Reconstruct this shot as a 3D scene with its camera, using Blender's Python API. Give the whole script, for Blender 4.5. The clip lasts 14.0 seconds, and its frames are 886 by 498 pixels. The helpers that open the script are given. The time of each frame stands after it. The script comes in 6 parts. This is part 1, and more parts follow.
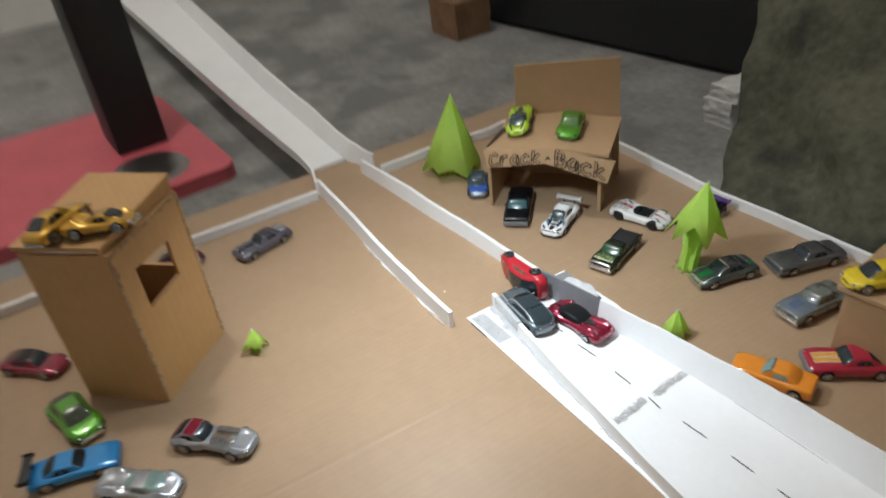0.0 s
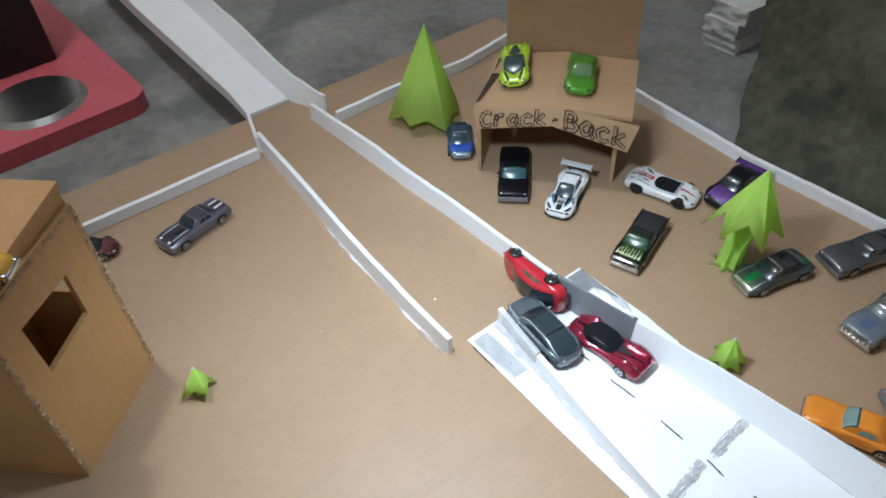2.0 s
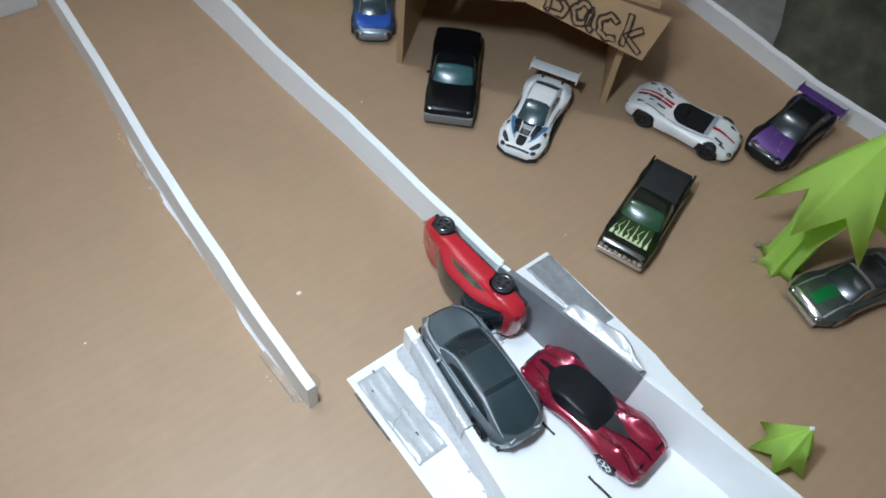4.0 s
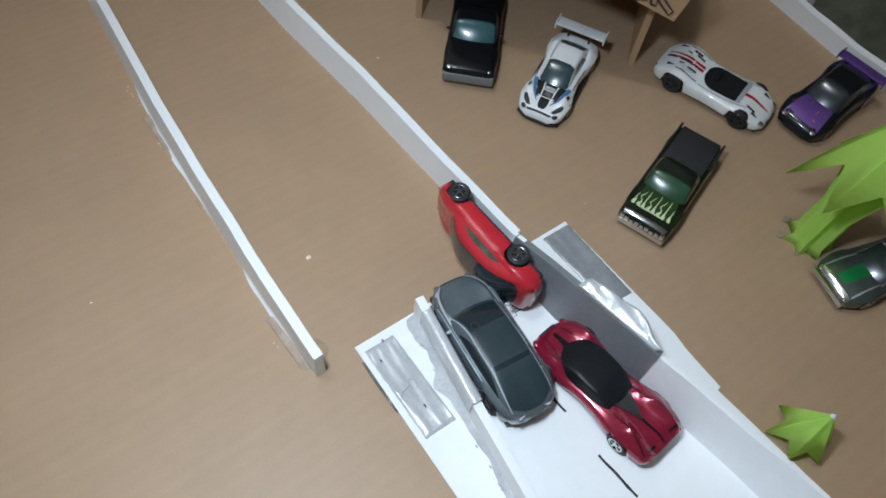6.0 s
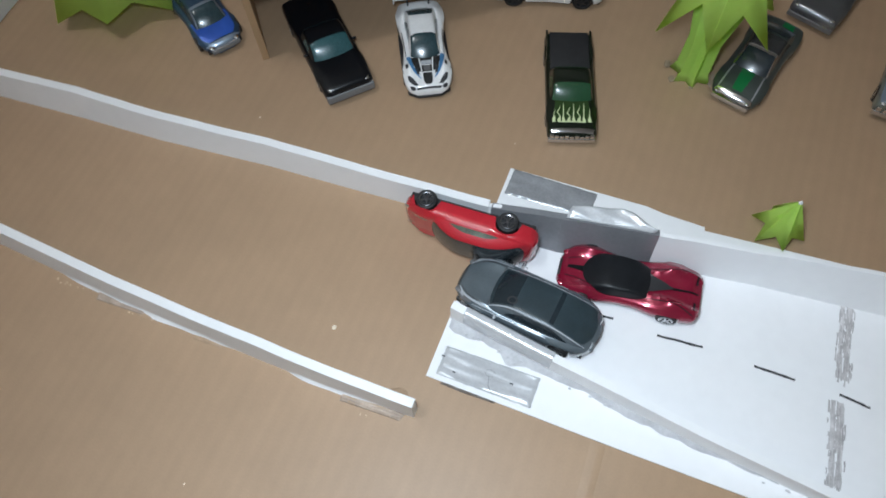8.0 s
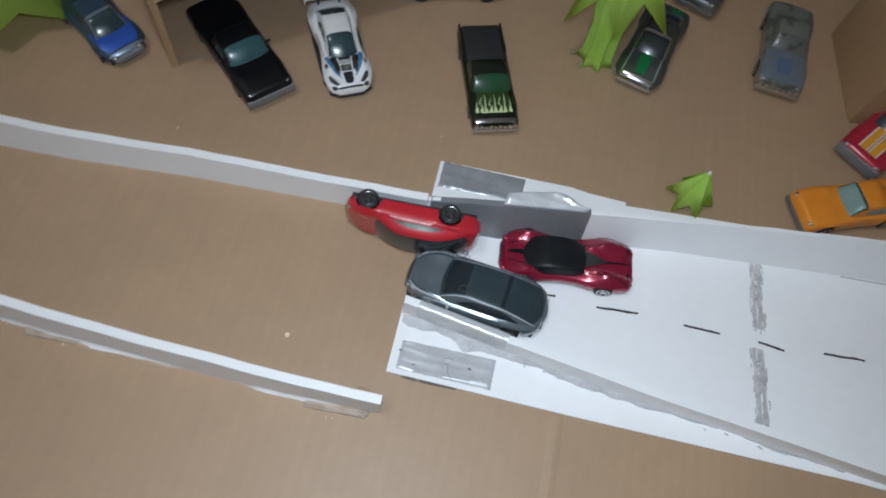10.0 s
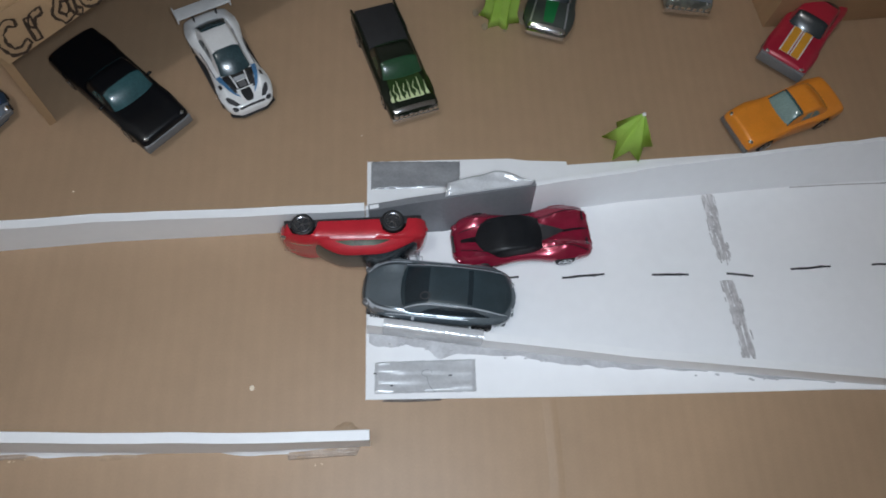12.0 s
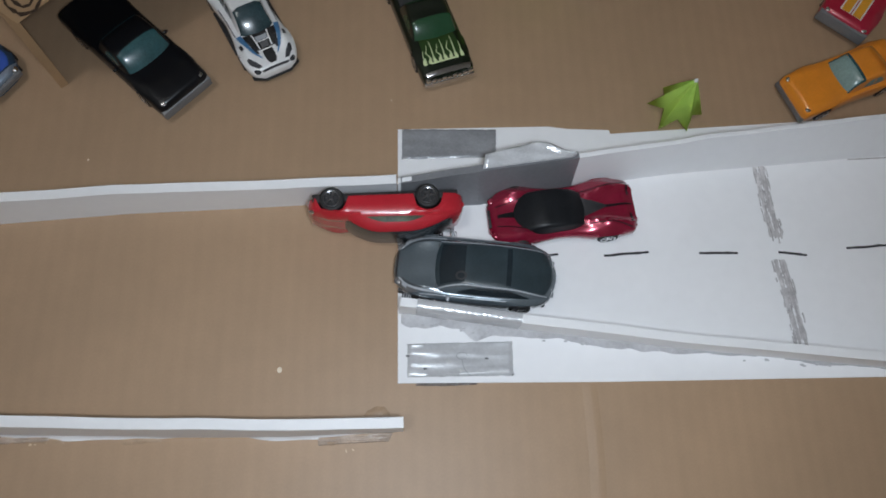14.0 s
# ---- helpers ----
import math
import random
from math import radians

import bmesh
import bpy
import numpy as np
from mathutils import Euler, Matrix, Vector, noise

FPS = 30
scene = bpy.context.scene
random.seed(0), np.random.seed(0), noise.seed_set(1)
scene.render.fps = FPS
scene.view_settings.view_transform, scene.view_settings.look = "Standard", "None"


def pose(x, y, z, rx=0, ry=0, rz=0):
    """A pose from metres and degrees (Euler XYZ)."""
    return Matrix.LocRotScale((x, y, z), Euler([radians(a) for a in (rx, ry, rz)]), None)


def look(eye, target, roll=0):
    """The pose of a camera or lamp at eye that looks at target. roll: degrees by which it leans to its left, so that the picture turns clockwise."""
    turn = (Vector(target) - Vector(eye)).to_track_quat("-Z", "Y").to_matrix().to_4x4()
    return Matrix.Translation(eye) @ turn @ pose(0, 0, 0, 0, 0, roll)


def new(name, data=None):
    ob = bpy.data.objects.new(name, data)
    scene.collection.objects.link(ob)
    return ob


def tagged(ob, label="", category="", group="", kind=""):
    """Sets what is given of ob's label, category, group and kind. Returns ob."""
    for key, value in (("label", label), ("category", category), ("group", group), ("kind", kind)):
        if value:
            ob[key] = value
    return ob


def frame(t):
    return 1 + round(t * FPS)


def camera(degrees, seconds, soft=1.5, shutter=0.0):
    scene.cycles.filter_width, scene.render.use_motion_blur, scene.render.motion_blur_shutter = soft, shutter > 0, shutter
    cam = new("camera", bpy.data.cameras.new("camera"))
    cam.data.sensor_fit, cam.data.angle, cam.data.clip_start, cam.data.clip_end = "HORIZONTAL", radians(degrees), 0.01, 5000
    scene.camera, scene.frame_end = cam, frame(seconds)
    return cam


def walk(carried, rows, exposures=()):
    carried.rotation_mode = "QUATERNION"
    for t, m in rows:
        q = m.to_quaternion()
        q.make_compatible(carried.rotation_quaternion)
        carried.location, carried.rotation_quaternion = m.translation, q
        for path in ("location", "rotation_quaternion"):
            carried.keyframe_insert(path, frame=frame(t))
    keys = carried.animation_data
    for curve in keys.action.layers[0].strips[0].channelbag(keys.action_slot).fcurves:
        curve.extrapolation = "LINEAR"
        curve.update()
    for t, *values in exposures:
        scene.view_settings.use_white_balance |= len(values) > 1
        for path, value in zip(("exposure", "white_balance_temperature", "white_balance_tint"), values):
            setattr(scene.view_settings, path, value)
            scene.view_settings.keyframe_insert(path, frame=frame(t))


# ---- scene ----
cam = camera(63.95, 14.0, soft=1.7, shutter=0.5)
PATH = [
    (0, (0.4928, -0.2833, 0.4672), (-0.9732, 0.5065, -0.6406), -6.88),
    (0.2, (0.4014, -0.2803, 0.4658), (-0.9203, 0.5723, -0.7696), -2.28),
    (0.5, (0.3474, -0.2472, 0.4712), (-0.869, 0.6253, -0.855), -3.68),
    (1, (0.3133, -0.229, 0.4622), (-0.845, 0.6151, -0.9327), -2.80),
    (1.5, (0.2987, -0.2304, 0.4661), (-0.8785, 0.5925, -0.9257), -3.22),
    (2, (0.2924, -0.2228, 0.4641), (-0.884, 0.5977, -0.9297), -3.56),
    (2.5, (0.2873, -0.2111, 0.4615), (-0.8498, 0.6625, -0.9328), -1.86),
    (2.8, (0.2835, -0.2032, 0.4506), (-0.8229, 0.7018, -0.9483), -0.34),
    (3, (0.2574, -0.161, 0.4182), (-0.7752, 0.7635, -1.0237), -0.31),
    (3.2, (0.2016, -0.1209, 0.3752), (-0.6812, 0.8386, -1.1414), 5.46),
    (3.5, (0.1548, -0.0857, 0.3346), (-0.7083, 0.7782, -1.2494), 5.42),
    (3.7, (0.1313, -0.077, 0.3156), (-0.7144, 0.7627, -1.2906), 7.22),
    (5.8, (0.1127, -0.0638, 0.3039), (-0.6542, 0.6518, -1.399), 9.10),
    (6, (0.1156, -0.063, 0.3062), (-0.648, 0.6531, -1.3979), 8.88),
    (6.5, (0.1113, -0.07, 0.3177), (-0.5826, 0.7133, -1.3867), 11.03),
    (6.8, (0.0922, -0.0869, 0.331), (-0.388, 0.8027, -1.3947), 16.46),
    (7, (0.0939, -0.0929, 0.3407), (-0.4038, 0.787, -1.3849), 9.66),
    (7.2, (0.0719, -0.0896, 0.3472), (-0.3263, 0.812, -1.3931), 12.40),
    (7.4, (0.0619, -0.0952, 0.3285), (-0.3427, 0.7995, -1.4138), 7.94),
    (7.5, (0.0625, -0.0885, 0.3288), (-0.3744, 0.7463, -1.4354), 4.32),
    (7.7, (0.0582, -0.0841, 0.3373), (-0.3278, 0.7209, -1.4524), -0.91),
    (9.8, (0.0171, -0.086, 0.36), (-0.0273, 0.7194, -1.4701), 11.52),
    (10, (0.0168, -0.0955, 0.3525), (-0.0007, 0.7733, -1.4489), 12.35),
    (10.5, (0.018, -0.0826, 0.3525), (0.0861, 0.8075, -1.4373), 10.47),
    (11, (0.0156, -0.0775, 0.3484), (0.1559, 0.7555, -1.4645), 10.14),
    (11.5, (0.0142, -0.0719, 0.3436), (0.2022, 0.7143, -1.4857), 12.26),
    (12, (0.0079, -0.0643, 0.3424), (0.1792, 0.7012, -1.4973), 11.57),
    (12.5, (-0.0007, -0.0659, 0.3378), (0.1378, 0.686, -1.5103), 10.68),
    (13, (-0.0039, -0.0568, 0.335), (0.1311, 0.6441, -1.5333), 10.96),
    (13.5, (-0.0066, -0.0517, 0.3275), (0.1273, 0.6048, -1.5569), 11.85),
    (14, (-0.0031, -0.0453, 0.3273), (0.1419, 0.5915, -1.563), 12.31),
]
EXPOSURES = [(0.0, 0.82, 6350, 8), (0.5, 0.78, 6050, 7), (2.5, 0.78, 5700, 6), (3.0, 0.75, 5700, 5), (3.5, 0.60, 5700, 5), (6.0, 0.16, 5800, 6), (7.5, 0.24, 5950, 7), (10.0, -0.09, 5950, 9), (10.5, 0.0, 6000, 9), (11.3, -0.16, 6050, 10), (13.0, -0.23, 6100, 11), (13.5, -0.20, 6150, 11), (14.0, -0.31, 6150, 11)]
walk(cam, [(t, look(eye, target, roll)) for t, eye, target, roll in PATH], EXPOSURES)

# ---- light ----
world = bpy.data.worlds.new("world")
scene.world = world
world.use_nodes = True
world.node_tree.nodes["Background"].inputs[0].default_value = (0.5, 0.55, 0.6, 1)
world.node_tree.nodes["Background"].inputs[1].default_value = 0.3

FLOOR = -0.08
LAMP = (-0.62, -0.30, 2.35)
lamp_data = bpy.data.lights.new("ceiling_bulb", "POINT")
lamp_data.shadow_soft_size = 0.07
lamp_data.energy, lamp_data.color = 24.0, (1.0, 0.975, 0.94)
lamp = new("ceiling_bulb_light", lamp_data)
lamp.location = LAMP
# the small white torch held over the board
torch_data = bpy.data.lights.new("torch", "SPOT")
torch_data.energy, torch_data.color = 3.5, (0.84, 0.925, 0.985)
torch_data.spot_size, torch_data.spot_blend, torch_data.shadow_soft_size = radians(122), 1.0, 0.02
torch = new("torch_light", torch_data)
torch.matrix_world = look((0.018, -0.062, 0.350), (0.018, -0.005, 0.0))


# ---- materials ----
def material(name, colour, rough=0.5, metal=0.0, coat=0.0, spec=0.5, vary=0.12, scale=60.0, bump=0.0, bump_scale=400.0,
             dark=None, spots=0.0, spot_scale=14.0, spot_colour=(0.1, 0.08, 0.06)):
    """A principled surface with variation at two scales and fine relief."""
    m = bpy.data.materials.new(name)
    m.use_nodes = True
    nt = m.node_tree
    n, l = nt.nodes, nt.links
    b = n["Principled BSDF"]
    b.inputs["Roughness"].default_value = rough
    b.inputs["Metallic"].default_value = metal
    b.inputs["Coat Weight"].default_value = coat
    b.inputs["Coat Roughness"].default_value = 0.06
    b.inputs["Specular IOR Level"].default_value = spec
    co = n.new("ShaderNodeTexCoord")
    big, small = n.new("ShaderNodeTexNoise"), n.new("ShaderNodeTexNoise")
    big.inputs["Scale"].default_value, small.inputs["Scale"].default_value = scale, scale * 9
    big.inputs["Detail"].default_value = 4
    for t in (big, small):
        l.new(co.outputs["Object"], t.inputs["Vector"])
    mix = n.new("ShaderNodeMix")
    mix.data_type = "FLOAT"
    mix.inputs[0].default_value = 0.35
    l.new(big.outputs["Fac"], mix.inputs[2])
    l.new(small.outputs["Fac"], mix.inputs[3])
    ramp = n.new("ShaderNodeValToRGB")
    c0 = dark or tuple(c * (1 - vary) for c in colour)
    c1 = tuple(min(1, c * (1 + vary)) for c in colour)
    ramp.color_ramp.elements[0].position, ramp.color_ramp.elements[0].color = 0.3, (*c0, 1)
    ramp.color_ramp.elements[1].position, ramp.color_ramp.elements[1].color = 0.7, (*c1, 1)
    l.new(mix.outputs[0], ramp.inputs[0])
    out = ramp.outputs[0]
    if spots:
        sp = n.new("ShaderNodeTexNoise")
        sp.inputs["Scale"].default_value, sp.inputs["Detail"].default_value = spot_scale, 6
        l.new(co.outputs["Object"], sp.inputs["Vector"])
        sr = n.new("ShaderNodeValToRGB")
        sr.color_ramp.elements[0].position, sr.color_ramp.elements[1].position = 0.52, 0.62
        sr.color_ramp.elements[0].color, sr.color_ramp.elements[1].color = (0, 0, 0, 1), (spots, spots, spots, 1)
        l.new(sp.outputs["Fac"], sr.inputs[0])
        mc = n.new("ShaderNodeMix")
        mc.data_type = "RGBA"
        l.new(sr.outputs[0], mc.inputs[0])
        l.new(out, mc.inputs[6])
        mc.inputs[7].default_value = (*spot_colour, 1)
        out = mc.outputs[2]
    l.new(out, b.inputs["Base Color"])
    if bump:
        bn, bp = n.new("ShaderNodeTexNoise"), n.new("ShaderNodeBump")
        bn.inputs["Scale"].default_value, bn.inputs["Detail"].default_value = bump_scale, 5
        l.new(co.outputs["Object"], bn.inputs["Vector"])
        bp.inputs["Strength"].default_value, bp.inputs["Distance"].default_value = bump, 0.001
        l.new(bn.outputs["Fac"], bp.inputs["Height"])
        l.new(bp.outputs[0], b.inputs["Normal"])
    return m


def cardboard(name, colour, axis="X", rough=0.5, wave=150.0, depth=0.12):
    """Brown kraft board with faint corrugation lines across one axis, stains and fibres."""
    m = material(name, colour, rough=rough, vary=0.07, scale=9.0, spots=0.10, spot_scale=7.0, spot_colour=tuple(c * 0.6 for c in colour))
    nt = m.node_tree
    n, l = nt.nodes, nt.links
    b = n["Principled BSDF"]
    co = n.new("ShaderNodeTexCoord")
    w = n.new("ShaderNodeTexWave")
    w.wave_type, w.bands_direction = "BANDS", axis
    w.inputs["Scale"].default_value = wave / 20 * 6.2
    w.inputs["Distortion"].default_value, w.inputs["Detail"].default_value, w.inputs["Detail Scale"].default_value = 1.3, 2.0, 0.5
    l.new(co.outputs["Object"], w.inputs["Vector"])
    st = n.new("ShaderNodeTexNoise")
    mp = n.new("ShaderNodeMapping")
    mp.inputs["Scale"].default_value = (150, 1.6, 60) if axis == "X" else (1.6, 150, 60)
    l.new(co.outputs["Object"], mp.inputs[0])
    l.new(mp.outputs[0], st.inputs["Vector"])
    st.inputs["Scale"].default_value, st.inputs["Detail"].default_value = 1.0, 3
    old = b.inputs["Base Color"].links[0].from_socket
    streak = n.new("ShaderNodeMapRange")
    streak.inputs["From Min"].default_value, streak.inputs["From Max"].default_value = 0.3, 0.7
    streak.inputs["To Min"].default_value, streak.inputs["To Max"].default_value = 0.984, 1.013
    l.new(st.outputs["Fac"], streak.inputs[0])
    band = n.new("ShaderNodeMapRange")
    band.inputs["To Min"].default_value, band.inputs["To Max"].default_value = 0.987, 1.012
    l.new(w.outputs["Fac"], band.inputs[0])
    grain = n.new("ShaderNodeTexNoise")
    grain.inputs["Scale"].default_value, grain.inputs["Detail"].default_value = 900, 3
    l.new(co.outputs["Object"], grain.inputs["Vector"])
    fleck = n.new("ShaderNodeMapRange")
    fleck.inputs["From Min"].default_value, fleck.inputs["From Max"].default_value = 0.3, 0.7
    fleck.inputs["To Min"].default_value, fleck.inputs["To Max"].default_value = 0.972, 1.028
    l.new(grain.outputs["Fac"], fleck.inputs[0])
    both = n.new("ShaderNodeMath")
    both.operation = "MULTIPLY"
    l.new(band.outputs[0], both.inputs[0])
    l.new(fleck.outputs[0], both.inputs[1])
    all_ = n.new("ShaderNodeMath")
    all_.operation = "MULTIPLY"
    l.new(both.outputs[0], all_.inputs[0])
    l.new(streak.outputs[0], all_.inputs[1])
    mul = n.new("ShaderNodeVectorMath")
    mul.operation = "SCALE"
    l.new(old, mul.inputs[0])
    l.new(all_.outputs[0], mul.inputs["Scale"])
    l.new(mul.outputs[0], b.inputs["Base Color"])
    fib = n.new("ShaderNodeTexNoise")
    fib.inputs["Scale"].default_value, fib.inputs["Detail"].default_value = 900, 4
    l.new(co.outputs["Object"], fib.inputs["Vector"])
    add = n.new("ShaderNodeMath")
    add.operation = "MULTIPLY_ADD"
    add.inputs[1].default_value = 0.5
    l.new(fib.outputs["Fac"], add.inputs[0])
    l.new(w.outputs["Fac"], add.inputs[2])
    bp = n.new("ShaderNodeBump")
    bp.inputs["Strength"].default_value, bp.inputs["Distance"].default_value = depth, 0.0004
    l.new(add.outputs[0], bp.inputs["Height"])
    l.new(bp.outputs[0], b.inputs["Normal"])
    return m


KRAFT = (0.397, 0.268, 0.165)
M_BOARD = cardboard("kraft_board", KRAFT, "X", depth=0.05)
M_BOX = cardboard("kraft_box", (0.455, 0.295, 0.162), "Y")
M_HUT = cardboard("warm_kraft_box", (0.58, 0.338, 0.138), "Y")
M_FOAM = material("white_foam_board", (0.89, 0.893, 0.905), rough=0.5, vary=0.03, scale=25, bump=0.08, bump_scale=300)
M_PAPER = material("white_paper", (0.88, 0.884, 0.90), rough=0.6, vary=0.03, scale=18, bump=0.15, bump_scale=60)
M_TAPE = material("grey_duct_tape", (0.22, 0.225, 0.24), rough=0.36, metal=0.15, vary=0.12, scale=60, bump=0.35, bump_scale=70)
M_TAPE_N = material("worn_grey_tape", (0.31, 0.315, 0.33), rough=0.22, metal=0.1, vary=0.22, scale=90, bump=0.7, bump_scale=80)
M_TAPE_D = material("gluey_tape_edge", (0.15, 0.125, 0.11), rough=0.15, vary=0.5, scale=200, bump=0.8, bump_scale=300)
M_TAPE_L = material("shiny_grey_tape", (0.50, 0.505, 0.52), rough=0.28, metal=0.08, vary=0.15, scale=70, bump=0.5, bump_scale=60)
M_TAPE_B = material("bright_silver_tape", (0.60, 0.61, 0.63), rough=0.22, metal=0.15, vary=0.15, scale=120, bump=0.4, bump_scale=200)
M_CLEARTAPE = material("cloudy_clear_tape", (0.42, 0.335, 0.27), rough=0.2, vary=0.3, scale=120, coat=0.4, bump=0.4, bump_scale=120)
M_SMEAR = material("grey_glue_smear", (0.50, 0.50, 0.52), rough=0.5, vary=0.25, scale=70, bump=0.3, bump_scale=120)
M_INK = material("black_marker", (0.025, 0.025, 0.03), rough=0.6, vary=0.3, scale=300)
M_PENCIL_L = material("pale_smeared_pencil", (0.60, 0.585, 0.59), rough=0.8, vary=0.3, scale=180)
M_PENCIL = material("grey_scribble", (0.47, 0.455, 0.46), rough=0.8, vary=0.35, scale=250)
M_BROWN_INK = material("dark_brown_marker", (0.045, 0.026, 0.016), rough=0.6, vary=0.3, scale=300)
M_GLUE = material("hot_glue", (0.36, 0.28, 0.20), rough=0.14, vary=0.15, scale=120, coat=0.5)
M_GREEN = material("lime_paper", (0.76, 0.97, 0.28), rough=0.6, vary=0.07, scale=40, bump=0.15, bump_scale=200)


def let_light_through(m, colour, share):
    """Thin paper: part of the light passes to the other side."""
    n, l = m.node_tree.nodes, m.node_tree.links
    t, mix = n.new("ShaderNodeBsdfTranslucent"), n.new("ShaderNodeMixShader")
    t.inputs[0].default_value = (*colour, 1)
    mix.inputs[0].default_value = share
    l.new(n["Principled BSDF"].outputs[0], mix.inputs[1])
    l.new(t.outputs[0], mix.inputs[2])
    l.new(mix.outputs[0], n["Material Output"].inputs[0])


let_light_through(M_GREEN, (0.78, 0.98, 0.28), 0.62)
M_FLOOR = material("cement_floor", (0.25, 0.243, 0.233), rough=0.7, vary=0.42, scale=7, bump=0.6, bump_scale=45, spots=0.75, spot_scale=6.0, spot_colour=(0.145, 0.142, 0.14))
M_WALL = material("room_plaster", (0.74, 0.715, 0.67), rough=0.9, vary=0.08, scale=3, bump=0.3, bump_scale=40)
M_CLOTH = material("camouflage_cloth", (0.105, 0.105, 0.073), rough=0.95, vary=0.55, scale=9, bump=0.5, bump_scale=500, spots=0.9, spot_scale=7, spot_colour=(0.026, 0.028, 0.021))
M_PINK = material("faded_red_plastic", (0.58, 0.11, 0.135), rough=0.5, vary=0.12, scale=12, bump=0.1, bump_scale=80)
M_BLACK = material("black_plastic", (0.012, 0.012, 0.014), rough=0.5, vary=0.3, scale=30)
M_STEEL = material("steel", (0.42, 0.42, 0.42), rough=0.3, metal=1.0, vary=0.1, scale=30)
M_STONE = material("whitewashed_brick", (0.62, 0.60, 0.59), rough=0.9, vary=0.25, scale=40, bump=1.0, bump_scale=90)
M_WOOD = material("old_wood", (0.22, 0.12, 0.06), rough=0.7, vary=0.3, scale=25, bump=0.4, bump_scale=120)
M_TYRE = material("toy_tyre", (0.015, 0.015, 0.016), rough=0.6, vary=0.2, scale=200)
M_CHROME = material("toy_chrome", (0.70, 0.71, 0.73), rough=0.14, metal=1.0, vary=0.08, scale=150)
M_GLASS = material("tinted_toy_glass", (0.017, 0.025, 0.031), rough=0.24, coat=0.3, vary=0.2, scale=100)
M_TEAL = material("teal_toy_glass", (0.03, 0.09, 0.10), rough=0.26, coat=0.25, vary=0.3, scale=100)
M_SMOKE = material("smoked_toy_glass", (0.028, 0.043, 0.051), rough=0.30, coat=0.25, vary=0.25, scale=120)
M_CANOPY = material("dull_canopy_glass", (0.010, 0.011, 0.013), rough=0.40, coat=0.0, spec=0.25, vary=0.35, scale=140)
M_CLEAR = material("pale_toy_glass", (0.22, 0.32, 0.30), rough=0.22, coat=0.4, vary=0.25, scale=100)
M_MATT = material("matt_black_plastic", (0.012, 0.012, 0.013), rough=0.9, spec=0.15, vary=0.2, scale=150)
M_CHASSIS = material("toy_chassis", (0.02, 0.02, 0.022), rough=0.55, vary=0.2, scale=150)
PAINTS = {}


def paint(name, colour, metal=0.25, rough=0.32, vary=0.10, coat=0.9, **more):
    if name not in PAINTS:
        PAINTS[name] = material(name, colour, rough=rough, metal=metal, coat=coat, vary=vary, scale=90, bump=0.06, bump_scale=250, **more)
    return PAINTS[name]


# ---- mesh helpers ----
def part(name, bm, mat, parent=None, label="", smooth=38):
    """Links a bmesh as one mesh object under a thing or a part."""
    bmesh.ops.recalc_face_normals(bm, faces=bm.faces[:])
    me = bpy.data.meshes.new(name)
    bm.to_mesh(me)
    bm.free()
    me.materials.append(mat)
    if smooth:
        for p in me.polygons:
            p.use_smooth = True
        me.set_sharp_from_angle(angle=radians(smooth))
    ob = new(name, me)
    if parent is not None:
        ob.parent = parent
    if label:
        tagged(ob, label)
    return ob


def empty(name, m, label, category, group="", kind=""):
    e = new(name)
    e.empty_display_size = 0.01
    e.matrix_world = m
    return tagged(e, label, category, group, kind)


def add_box(bm, x0, x1, y0, y1, z0, z1, bevel=0.0):
    v = [bm.verts.new(c) for c in ((x0, y0, z0), (x1, y0, z0), (x1, y1, z0), (x0, y1, z0), (x0, y0, z1), (x1, y0, z1), (x1, y1, z1), (x0, y1, z1))]
    f = [bm.faces.new([v[i] for i in q]) for q in ((3, 2, 1, 0), (4, 5, 6, 7), (0, 1, 5, 4), (1, 2, 6, 5), (2, 3, 7, 6), (3, 0, 4, 7))]
    if bevel:
        bmesh.ops.bevel(bm, geom=list({e for q in f for e in q.edges}), offset=bevel, segments=2, affect="EDGES", profile=0.6)
    return bm


def box(x0, x1, y0, y1, z0, z1, bevel=0.0):
    return add_box(bmesh.new(), x0, x1, y0, y1, z0, z1, bevel)


def prism(points, z0, z1):
    """An upright slab over a polygon of (x, y)."""
    bm = bmesh.new()
    lo = [bm.verts.new((x, y, z0)) for x, y in points]
    hi = [bm.verts.new((x, y, z1)) for x, y in points]
    bm.faces.new(lo[::-1])
    bm.faces.new(hi)
    for i in range(len(points)):
        j = (i + 1) % len(points)
        bm.faces.new((lo[i], lo[j], hi[j], hi[i]))
    return bm


